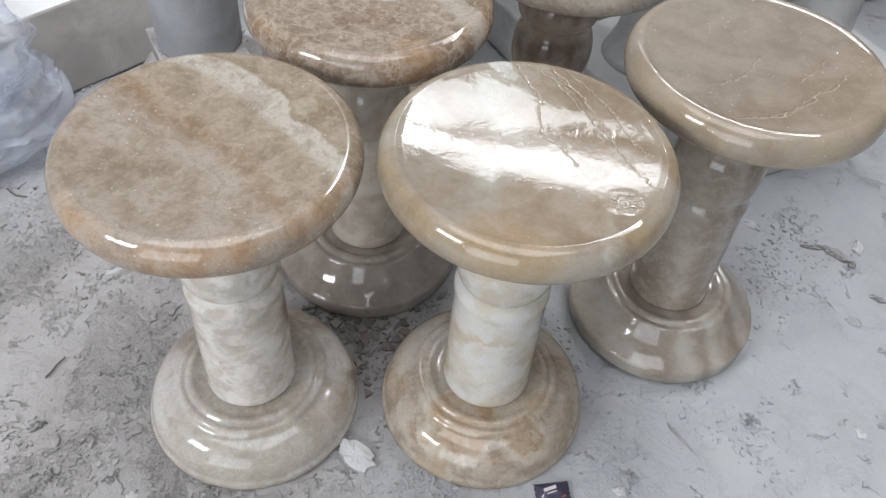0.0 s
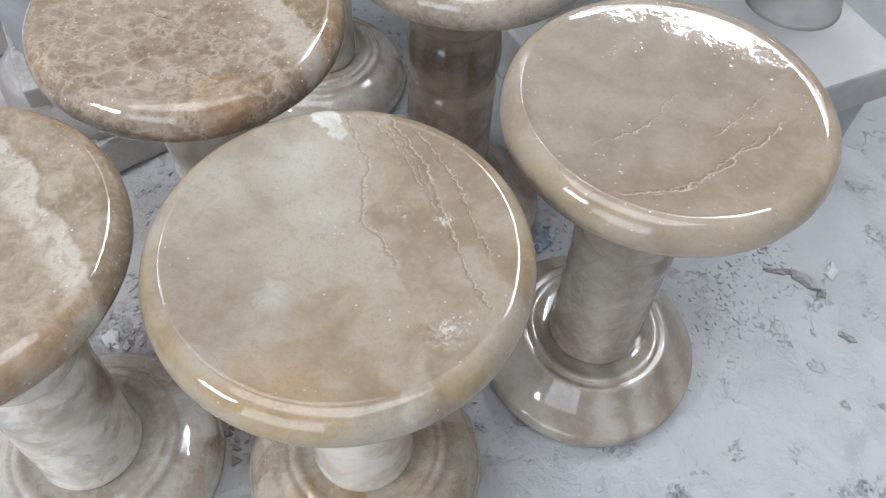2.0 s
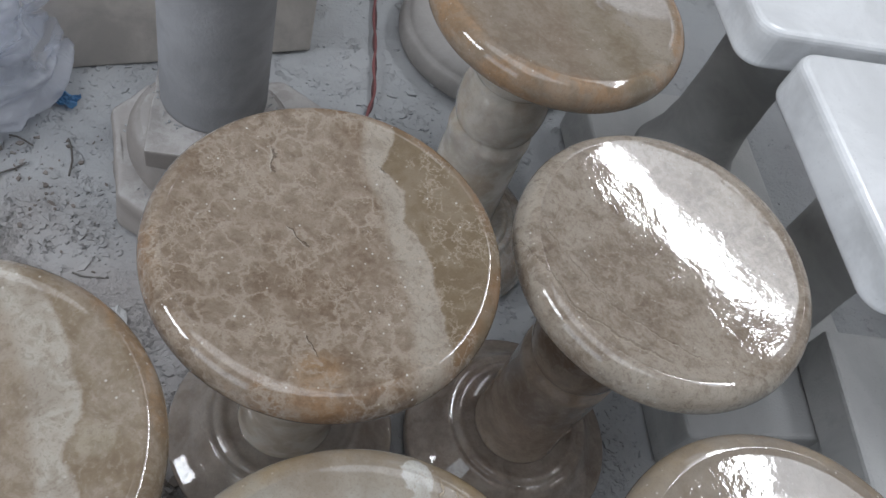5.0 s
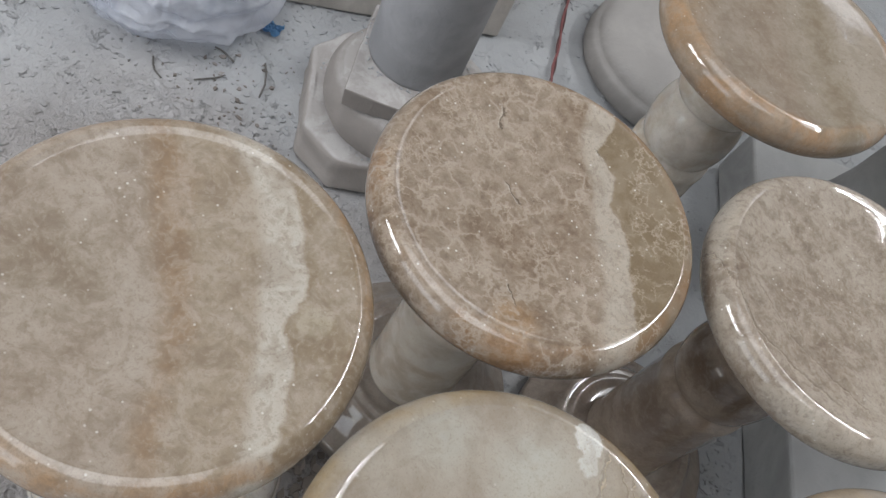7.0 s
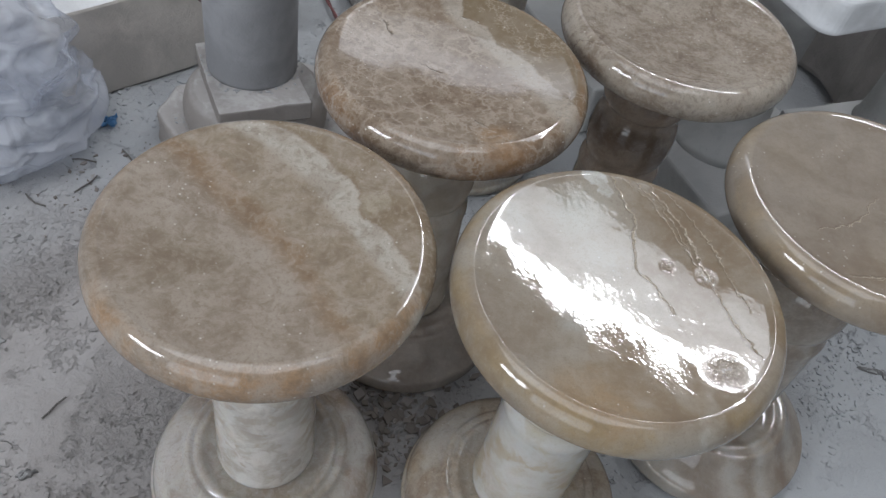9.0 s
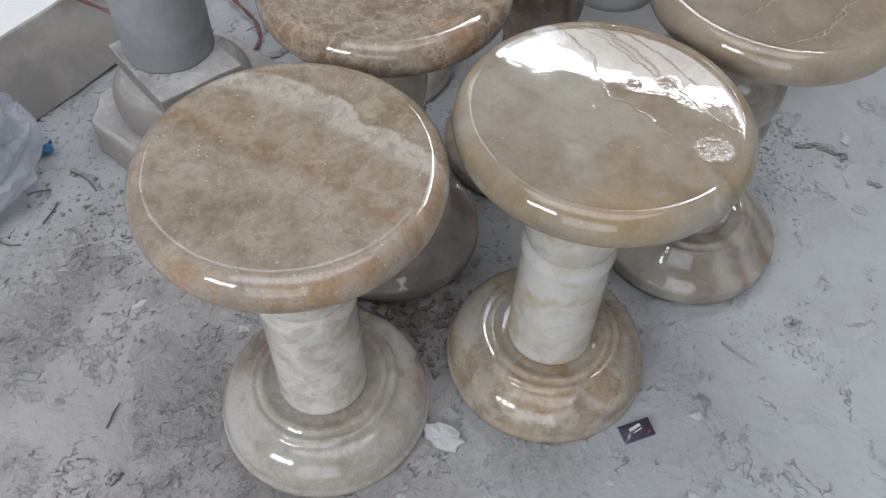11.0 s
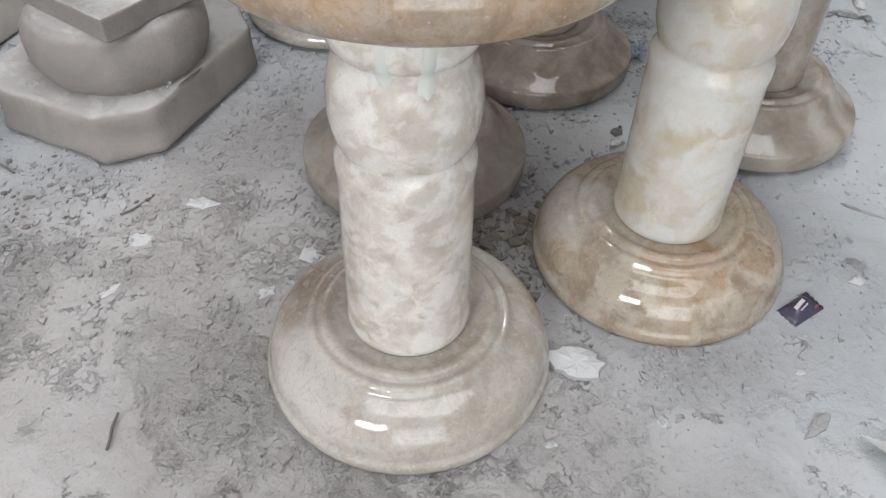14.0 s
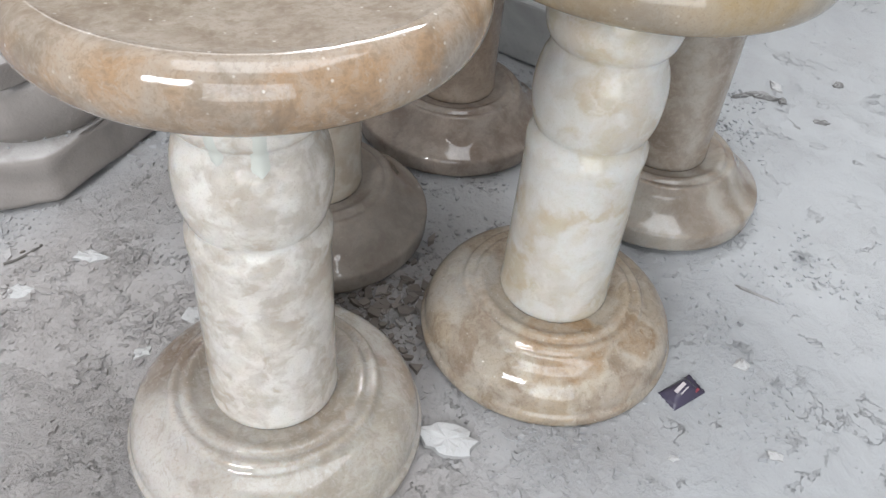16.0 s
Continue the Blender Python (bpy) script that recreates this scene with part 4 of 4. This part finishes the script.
# ---- square stools of white stone in the back ----


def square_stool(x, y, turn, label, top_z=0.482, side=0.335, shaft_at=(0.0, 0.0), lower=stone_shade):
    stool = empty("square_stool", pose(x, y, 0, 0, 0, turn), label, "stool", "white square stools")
    part("foot", roughen(box(side * 0.98, side * 0.98, 0.115, 0.008, 3), 3, 0.0015, 18, x * 7), lower, stool, "white square foot in a shaded tone")
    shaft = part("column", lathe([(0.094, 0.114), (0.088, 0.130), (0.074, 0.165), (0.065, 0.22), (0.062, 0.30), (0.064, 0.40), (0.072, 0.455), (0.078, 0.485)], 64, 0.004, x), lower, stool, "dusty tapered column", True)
    shaft.matrix_basis = pose(shaft_at[0], shaft_at[1], 0)
    bm = bmesh.new()
    bmesh.ops.create_cube(bm, size=1)
    for v in bm.verts:
        v.co = Vector((v.co.x * side, v.co.y * side, top_z + (v.co.z + 0.5) * 0.062))
    upright = [e for e in bm.edges if abs(e.verts[0].co.z - e.verts[1].co.z) > 0.01]
    bmesh.ops.bevel(bm, geom=upright, offset=0.034, segments=8, profile=0.5, affect="EDGES")
    rim = [e for e in bm.edges if abs(e.verts[0].co.z - e.verts[1].co.z) < 0.001 and len(e.link_faces) == 2 and e.calc_face_angle(0) > 1.2]
    bmesh.ops.bevel(bm, geom=rim, offset=0.010, segments=4, profile=0.5, affect="EDGES")
    part("seat", bm, stone_white, stool, "glossy white slab with rounded corners")
    return stool


square_stool(0.515, 1.465, 31.5, "white stone stool with a rounded square seat", shaft_at=(-0.0256, 0.0157))
square_stool(0.298, 1.753, 31.5, "white stone stool with a rounded square seat")

# an unfinished one beside them: foot, plate and rough shaft
rough_stool = empty("unfinished_stool", pose(0.765, 1.408, 0, 0, 0, 26.6), "unfinished white stool without a seat, in a shaded tone", "stool")
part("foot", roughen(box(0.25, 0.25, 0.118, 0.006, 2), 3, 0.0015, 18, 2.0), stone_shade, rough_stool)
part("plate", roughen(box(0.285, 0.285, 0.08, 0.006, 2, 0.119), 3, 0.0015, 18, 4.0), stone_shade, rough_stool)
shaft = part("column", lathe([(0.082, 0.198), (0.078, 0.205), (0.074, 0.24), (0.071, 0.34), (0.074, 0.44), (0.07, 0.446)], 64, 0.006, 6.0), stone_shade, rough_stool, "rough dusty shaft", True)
shaft.matrix_basis = pose(0.058, 0.052, 0)

# a rough block further back, past the stools
rough_block = empty("stone_block", pose(0.98, 2.06, 0, 0, 0, 24), "rough dark grey stone block behind the stools", "stone block")
part("body", roughen(box(0.46, 0.34, 0.30, 0.02, 2), 8, 0.022, 7, 31.0), stone_rough, rough_block)

# turned dusty disc on the floor by the far table
disc = empty("stone_disc", pose(-0.13, 1.915, 0), "unpolished round stone disc dusty and lying flat", "stone disc")
part("body", lathe([(0.188, 0.0), (0.196, 0.006), (0.199, 0.02), (0.197, 0.036), (0.190, 0.046), (0.184, 0.049), (0.182, 0.053), (0.170, 0.068), (0.145, 0.079), (0.11, 0.083), (0.02, 0.084)], 96, 0.004, 2.0), stone_drab, disc, "", True)

# ---- loose things on the floor ----


def on_floor(x, y):
    return ground_height(x, y)


def bag():
    """Two slack lobes of thin film gathered at a twisted neck."""
    sack = empty("plastic_bag", pose(-0.805, 1.215, on_floor(-0.805, 1.215), 0, 0, 20), "crumpled translucent white plastic bag on the dusty floor", "bag")

    def lobe(name, cx, cy, cz, rx, ry, rz, seed):
        bm = bmesh.new()
        bmesh.ops.create_icosphere(bm, subdivisions=6, radius=1)
        for v in bm.verts:
            d = v.co.normalized()
            q = d + 0.35 * noise.noise_vector(d * 1.7 + Vector((seed, 2, 5)))
            crease = sum(w * abs(noise.noise(Vector((q.x * f, q.y * f, q.z * f * 1.5)) + Vector((seed, seed * 2, f)))) for f, w in ((1.2, 0.40), (2.4, 0.16), (5.0, 0.03)))
            k = 1.12 - crease
            x, y, z = cx + d.x * rx * k, cy + d.y * ry * k, cz + d.z * rz * k
            v.co = Vector((x, y, max(z, 0.003 + 0.005 * abs(noise.noise(d * 9)))))
        return part(name, bm, plastic_film, sack, smooth=True)

    lobe("lower_lobe", 0.0, -0.005, 0.070, 0.172, 0.165, 0.090, 3.1)
    lobe("upper_lobe", -0.012, 0.012, 0.165, 0.158, 0.150, 0.100, 8.7)
    bm = bmesh.new()
    rings = []
    for j in range(15):
        t = j / 14
        rings.append([bm.verts.new(((0.016 + 0.045 * t * t) * (1 + 0.35 * math.sin(k * 3 + t * 4)) * math.cos(k * 0.2618) - 0.11 - 0.05 * t, (0.010 + 0.03 * t * t) * math.sin(k * 0.2618) + 0.03, 0.19 + 0.035 * t + 0.012 * math.sin(k * 1.3 + t * 5) * t)) for k in range(24)])
    for a, b in zip(rings, rings[1:]):
        for k in range(24):
            bm.faces.new((a[k], a[(k + 1) % 24], b[(k + 1) % 24], b[k]))
    part("neck", bm, plastic_film, sack, "twisted open neck of the bag", True)


bag()


def flake(name, x, y, sx, sy, thick, turn, material, label, category="stone chip", tip=0.0, roll=0.0, seed=0, sides=7, lift=0.0, group=""):
    """A broken flat splinter of stone with a ragged edge and an uneven face."""
    rng = random.Random(seed * 13 + 5)
    bm = bmesh.new()
    corners = []
    for k in range(sides):
        a = 2 * math.pi * (k + rng.uniform(-0.35, 0.35)) / sides
        r = rng.uniform(0.5, 1.1)
        corners.append(Vector((sx / 2 * r * math.cos(a), sy / 2 * r * math.sin(a))))
    ring = []
    for a, b in zip(corners, corners[1:] + corners[:1]):
        for t in (0.0, 0.33, 0.66):
            q = a.lerp(b, t)
            ring.append(q * (1 + (rng.uniform(-0.16, 0.10) if t else 0)))
    count = len(ring)
    lo = [bm.verts.new((q.x * 1.08, q.y * 1.08, -0.001)) for q in ring]
    up = [bm.verts.new((q.x, q.y, thick * rng.uniform(0.35, 0.9))) for q in ring]
    mid = [bm.verts.new((q.x * 0.55, q.y * 0.55, thick * rng.uniform(0.7, 1.25))) for q in ring]
    top = bm.verts.new((0, 0, thick))
    for k in range(count):
        j = (k + 1) % count
        bm.faces.new((lo[k], lo[j], up[j], up[k]))
        bm.faces.new((up[k], up[j], mid[j], mid[k]))
        bm.faces.new((mid[k], mid[j], top))
    bm.faces.new(lo[::-1])
    ob = part(name, bm, material)
    ob.matrix_world = pose(x, y, on_floor(x, y) - 0.001 + lift, tip, roll, turn)
    return tagged(ob, label, category, group)


PALE_CHIP, DARK_CHIP = "thin pale broken stone chip lying in dust", "dark grey broken stone chip lying in dust"
flake("stone_shard", -0.026, 0.598, 0.050, 0.085, 0.006, 35, chip_pale, "thin white stone shard beside the milky foot", tip=6, roll=-8, seed=1, lift=0.005)
for k, (x, y, sx, sy, th, turn) in enumerate([
        (0.348, 0.566, 0.034, 0.028, 0.006, 20), (0.732, 0.680, 0.030, 0.036, 0.006, 70), (-0.330, 1.014, 0.060, 0.026, 0.007, -25), (-0.411, 0.981, 0.060, 0.045, 0.004, 5),
        (-0.462, 0.910, 0.046, 0.022, 0.004, 30), (-0.296, 0.835, 0.032, 0.022, 0.006, 10), (-0.231, 0.869, 0.060, 0.045, 0.005, -30), (0.661, 1.113, 0.030, 0.055, 0.006, 30),
        (0.848, 1.068, 0.028, 0.045, 0.010, -20), (0.300, 0.452, 0.020, 0.026, 0.005, 60), (0.231, 0.905, 0.030, 0.026, 0.010, 40), (-0.096, 0.525, 0.024, 0.018, 0.005, 15),
        (0.02, 0.50, 0.030, 0.018, 0.003, 80), (-0.32, 0.52, 0.03, 0.02, 0.003, 30), (0.19, 0.49, 0.02, 0.015, 0.003, 10)]):
    flake("stone_chip", x, y, sx * 0.85, sy * 0.85, th * 0.7, turn, chip_pale, PALE_CHIP, seed=20 + k, sides=5, tip=(k * 37 % 7) - 3, roll=(k * 53 % 9) - 4, group="loose stone chips")
for k, (x, y, sx, sy, th, turn) in enumerate([
        (0.160, 0.432, 0.045, 0.026, 0.003, 10), (0.335, 0.262, 0.050, 0.040, 0.010, 30), (0.800, 1.048, 0.055, 0.030, 0.008, -30), (0.765, 1.060, 0.050, 0.018, 0.007, -10),
        (0.825, 1.025, 0.024, 0.018, 0.008, 40), (0.845, 0.950, 0.045, 0.018, 0.006, -35), (0.018, 0.664, 0.016, 0.012, 0.008, 0), (-0.48, 0.617, 0.030, 0.022, 0.010, 20),
        (-0.618, 0.803, 0.040, 0.026, 0.004, 0), (0.245, 0.925, 0.022, 0.014, 0.012, 0), (0.976, 1.039, 0.03, 0.02, 0.006, 10), (0.427, 0.323, 0.03, 0.02, 0.010, 70),
        (-0.20, 1.504, 0.05, 0.02, 0.006, 20), (0.456, 0.652, 0.012, 0.075, 0.002, 35), (-0.09, 0.80, 0.05, 0.03, 0.006, 20), (-0.02, 0.78, 0.04, 0.03, 0.006, 60), (-0.06, 0.73, 0.035, 0.02, 0.005, 110)]):
    flake("stone_chip", x, y, sx, sy, th, turn, chip_dark, DARK_CHIP, seed=60 + k, sides=6, tip=(k * 31 % 9) - 4, roll=(k * 47 % 9) - 4, group="loose stone chips")


def sweet_wrapper():
    wrap = empty("sweet_wrapper", pose(0.252, 0.558, on_floor(0.252, 0.558) + 0.002, 6, -4, 8), "small dark sweet wrapper with crimped ends on the floor", "wrapper")
    bm = bmesh.new()
    nx, ny = 14, 8
    rows = []
    for j in range(ny + 1):
        row = []
        for i in range(nx + 1):
            u, v = i / nx - 0.5, j / ny - 0.5
            puff = max(0.0, 1 - (2 * abs(u) / 0.8) ** 4) * max(0.0, 1 - (2 * v) ** 2)
            z = 0.0015 + 0.009 * puff + 0.0015 * noise.noise((u * 9, v * 9, 2))
            row.append(bm.verts.new((u * 0.048 + (0.0014 if j % 2 else 0) * (1 if i in (0, nx) else 0), v * 0.027, z)))
        rows.append(row)
    for a, b in zip(rows, rows[1:]):
        for i in range(nx):
            bm.faces.new((a[i], a[i + 1], b[i + 1], b[i]))
    made = bmesh.ops.extrude_face_region(bm, geom=list(bm.faces))
    for v in made["geom"]:
        if isinstance(v, bmesh.types.BMVert):
            v.co.z = 0.0
    part("body", bm, wrapper_foil, wrap, "", True)
    for name, cx, cy, sx, sy, mat in (("lettering", -0.003, 0.003, 0.018, 0.0045, wrapper_print), ("lettering", -0.001, -0.0025, 0.014, 0.0014, wrapper_print), ("corner_mark", 0.015, -0.008, 0.006, 0.003, wrapper_red)):
        bar = part(name, box(sx, sy, 0.0006, 0), mat, wrap)
        bar.matrix_basis = pose(cx, cy, 0.0105 if name == "lettering" else 0.0055, 0, 0, 12)


sweet_wrapper()


def crumpled(name, x, y, sx, sy, high, turn, material, label, category, seed):
    bm = bmesh.new()
    n = 12
    rows = [[bm.verts.new(((i / n - 0.5) * sx * (1 + 0.3 * noise.noise((j * 0.5, seed, 1))), (j / n - 0.5) * sy * (1 + 0.3 * noise.noise((i * 0.5, seed, 9))), 0.003 + high * abs(noise.noise((i * 0.33, j * 0.33, seed))))) for i in range(n + 1)] for j in range(n + 1)]
    for a, b in zip(rows, rows[1:]):
        for i in range(n):
            bm.faces.new((a[i], a[i + 1], b[i + 1], b[i]))
    bmesh.ops.solidify(bm, geom=list(bm.faces), thickness=0.0008)
    ob = part(name, bm, material)
    ob.matrix_world = pose(x, y, on_floor(x, y), 0, 0, turn)
    return tagged(ob, label, category)


crumpled("plastic_scrap", -0.648, 1.281, 0.040, 0.028, 0.02, 20, blue_film, "crumpled blue plastic scrap on the dusty floor", "scrap", 3.3)
crumpled("plastic_scrap", 0.389, 1.094, 0.045, 0.035, 0.012, 50, plain("pale_blue_film", (0.5, 0.58, 0.66), 0.3), "crumpled pale blue film scrap on the floor", "scrap", 7.3)

# curled strip of white board, its near edge raised, with a dark scrap under it
bm = bmesh.new()
rows = []
for i in range(41):
    s = i / 40
    x, y = 0.189 + 0.28 * s, 0.404 - 0.176 * s ** 0.85 + 0.003 * noise.noise((s * 6, 1, 2))
    grow = min(1, s * 6 + 0.03) ** 0.7
    rows.append([bm.verts.new((x - 0.030 * grow * t, y - (0.044 + 0.003 * noise.noise((s * 11, 4, 2))) * grow * t, 0.007 + 0.024 * grow * t ** 1.5 + 0.0015 * noise.noise((s * 5, t * 2, 1)))) for t in (0, 0.2, 0.4, 0.6, 0.8, 1)])
for a, b in zip(rows, rows[1:]):
    for k in range(5):
        bm.faces.new((a[k], b[k], b[k + 1], a[k + 1]))
bmesh.ops.solidify(bm, geom=list(bm.faces), thickness=0.0018)
tagged(part("board_strip", bm, paper, smooth=True), "curled strip of white board lying on the floor", "board")
flake("stone_lump", 0.235, 0.262, 0.085, 0.045, 0.010, -25, dark_bowl, "dark rounded scrap of stone behind the board", seed=91, sides=11)

# flat twin cable: over the block, behind the pedestal and along the floor
cable = empty("cable", pose(0, 0, 0), "thin twisted red cable trailing over the dusty floor", "cable")
way = smooth_path([(-0.82, 1.63, 0.198), (-0.70, 1.565, 0.198), (-0.594, 1.50, 0.199), (-0.513, 1.48, 0.160), (-0.452, 1.462, 0.128), (-0.44, 1.45, 0.060), (-0.41, 1.445, 0.009), (-0.33, 1.455, 0.006), (-0.29, 1.480, 0.006), (-0.25, 1.515, 0.006), (-0.236, 1.555, 0.006), (-0.246, 1.61, 0.006), (-0.285, 1.69, 0.006), (-0.335, 1.78, 0.006), (-0.40, 1.90, 0.006), (-0.46, 2.02, 0.006)], 10)
part("strand", pipe([p + Vector((0.0022 * math.cos(i * 0.5), 0.0022 * math.sin(i * 0.5), 0)) for i, p in enumerate(way)], 0.0028, 8), cable_red, cable, "dull red strand", True)
part("strand", pipe([p - Vector((0.0024 * math.cos(i * 0.5), 0.0024 * math.sin(i * 0.5), 0)) for i, p in enumerate(way)], 0.0022, 8), cable_dark, cable, "dark strand", True)

for k, (x, y, turn, long) in enumerate([(-0.591, 1.222, -50, 0.075), (-0.66, 1.17, 20, 0.04), (-0.62, 1.10, 80, 0.05), (-0.70, 1.08, -20, 0.045), (-0.43, 1.04, 15, 0.05), (-0.50, 0.70, 50, 0.04)]):
    p = [(t * long, 0.006 * math.sin(3 * t + k), 0.002) for t in (0, 0.3, 0.6, 1)]
    ob = part("twig", pipe(p, 0.0016, 6), wood)
    ob.matrix_world = pose(x, y, on_floor(x, y) + 0.001, 0, 0, turn)
    tagged(ob, "short dark twig lying in the dust", "twig", "twigs")


# ---- small rubble and grit, too fine to count ----
def build_rubble():
    rng = random.Random(4)
    verts, faces = [], []
    feet = [(-0.180, 0.686), (0.154, 0.706), (-0.043, 0.988), (0.450, 0.898), (0.234, 1.148), (0.0, 1.43)]

    def bit(x, y, size, flat, z=None):
        z = ground_height(x, y) if z is None else z
        n = rng.choice((3, 4, 4, 5))
        start, turn = len(verts), rng.uniform(0, 6.28)
        stretch = rng.uniform(0.35, 0.85)
        ring = [(size * rng.uniform(0.5, 1.2) * math.cos(6.283 * k / n), size * stretch * rng.uniform(0.6, 1.1) * math.sin(6.283 * k / n)) for k in range(n)]
        tx, ty = rng.uniform(-0.25, 0.25), rng.uniform(-0.25, 0.25)
        for h in (-0.3, flat):
            for px, py in ring:
                qx, qy = px * math.cos(turn) - py * math.sin(turn), px * math.sin(turn) + py * math.cos(turn)
                verts.append((x + qx, y + qy, z + size * h + qx * tx + qy * ty))
        for k in range(n):
            j = (k + 1) % n
            faces.append((start + k, start + j, start + n + j, start + n + k))
        faces.append(tuple(start + n + k for k in range(n)))

    for _ in range(36000):
        x, y = rng.uniform(-1.05, 1.2), rng.uniform(0.1, 2.2)
        dirty = noise.noise((x * 1.6 + 2, y * 1.6, 0.4)) + (0.35 if x < -0.05 else -0.1) + (0.25 if abs(x - 0.0) < 0.2 and 0.45 < y < 0.95 else 0)
        if rng.random() > 0.16 + dirty or any((x - fx) ** 2 + (y - fy) ** 2 < 0.148 ** 2 for fx, fy in feet):
            continue
        size = rng.choice((0.0007, 0.0008, 0.0009, 0.0010, 0.0011, 0.0012, 0.0014, 0.0016, 0.002, 0.0026))
        bit(x, y, size * rng.uniform(0.7, 1.3), 0.35 if size > 0.003 else 0.7)
    # crumbled grains lying thick round the feet and over the trodden side, in drifts
    for _ in range(60000):
        x, y = rng.uniform(-0.95, 0.85), rng.uniform(0.15, 1.6)
        near = min(math.hypot(x - fx, y - fy) for fx, fy in feet)
        if near < 0.151:
            continue
        drift = noise.noise((x * 5.2 + 1, y * 5.2, 3.1)) + 0.6 * noise.noise((x * 13.0, y * 13.0, 8.1)) + 0.35 * noise.noise((x * 31.0, y * 31.0, 4.4))
        thick = max(0.0, 1.0 - (near - 0.15) / 0.22) * 0.55 + (0.14 if x < -0.15 else 0.0)
        if rng.random() < drift * 1.3 + thick * 0.8 - 0.34:
            size = 0.0021 * (1 + 1.8 * rng.random() ** 5)
            bit(x, y, size * rng.uniform(0.8, 1.3), rng.uniform(0.5, 0.9))
    for _ in range(1100):
        x, y = rng.uniform(-1.0, 0.9), rng.uniform(0.2, 1.9)
        if noise.noise((x * 2.2 + 5, y * 2.2, 1.4)) + (0.15 if x < 0 else -0.05) > 0.05 and all((x - fx) ** 2 + (y - fy) ** 2 > 0.156 ** 2 for fx, fy in feet):
            bit(x, y, rng.uniform(0.0025, 0.006), 0.15)
    # thin plates of dried crust, thick on the trodden side and along torn drifts
    for _ in range(5200):
        x, y = rng.uniform(-1.0, 0.95), rng.uniform(0.2, 1.9)
        torn = noise.noise((x * 4.1 + 3, y * 4.1, 2.2)) + 0.5 * noise.noise((x * 9.3, y * 9.3, 6.1)) + (0.10 if x < 0.02 else -0.30)
        if torn > 0.16 and all((x - fx) ** 2 + (y - fy) ** 2 > 0.154 ** 2 for fx, fy in feet):
            bit(x, y, rng.choice((0.002, 0.003, 0.003, 0.004, 0.005, 0.007, 0.010)) * rng.uniform(0.7, 1.25), rng.uniform(0.18, 0.4))
    for cx, cy, sx, sy in ((-0.60, 1.15, 0.10, 0.09), (-0.52, 1.36, 0.09, 0.03), (-0.20, 1.20, 0.04, 0.10), (-0.42, 0.98, 0.08, 0.05)):
        for _ in range(170):
            bit(rng.gauss(cx, sx), rng.gauss(cy, sy), rng.choice((0.0015, 0.002, 0.003, 0.004, 0.006)) * rng.uniform(0.7, 1.3), 0.5)
    # grit caught on the pedestal's plate and plinth
    for _ in range(130):
        a, r = rng.uniform(0, 6.283), 0.0745 + abs(rng.gauss(0, 0.006))
        bit(-0.370 + r * math.cos(a), 1.292 + r * math.sin(a), rng.uniform(0.0008, 0.0028), 0.5, 0.1985)
    for _ in range(110):
        a, r = rng.uniform(0, 6.283), 0.116 + abs(rng.gauss(0, 0.008))
        bit(-0.370 + r * math.cos(a), 1.290 + r * math.sin(a), rng.uniform(0.0008, 0.0032), 0.5, 0.078)
    for fx, fy in feet:
        for _ in range(90):
            a, r = rng.uniform(0, 6.283), 0.150 + abs(rng.gauss(0, 0.022))
            bit(fx + r * math.cos(a), fy + r * math.sin(a), rng.uniform(0.0012, 0.005), 0.5)
    me = bpy.data.meshes.new("rubble")
    me.from_pydata(verts, [], faces)
    me.materials.append(concrete)
    tagged(new("rubble", me), "fine stone grit and splinters scattered over the floor", "rubble", kind="stuff")

    # crumbled dark waste heaped between the feet
    verts, faces = [], []
    for _ in range(420):
        bit(-0.02 + rng.gauss(0, 0.055), 0.80 + rng.gauss(0, 0.045), rng.choice((0.002, 0.003, 0.004, 0.006, 0.009, 0.012)) * rng.uniform(0.7, 1.2), 0.45)
    for _ in range(90):
        bit(-0.60 + rng.gauss(0, 0.07), 1.13 + rng.gauss(0, 0.06), rng.choice((0.002, 0.003, 0.004, 0.006)) * rng.uniform(0.7, 1.2), 0.45)
    me = bpy.data.meshes.new("debris")
    me.from_pydata(verts, [], faces)
    me.materials.append(debris)
    tagged(new("debris", me), "dark crumbled stone waste heaped between the tables", "debris", kind="stuff")


build_rubble()
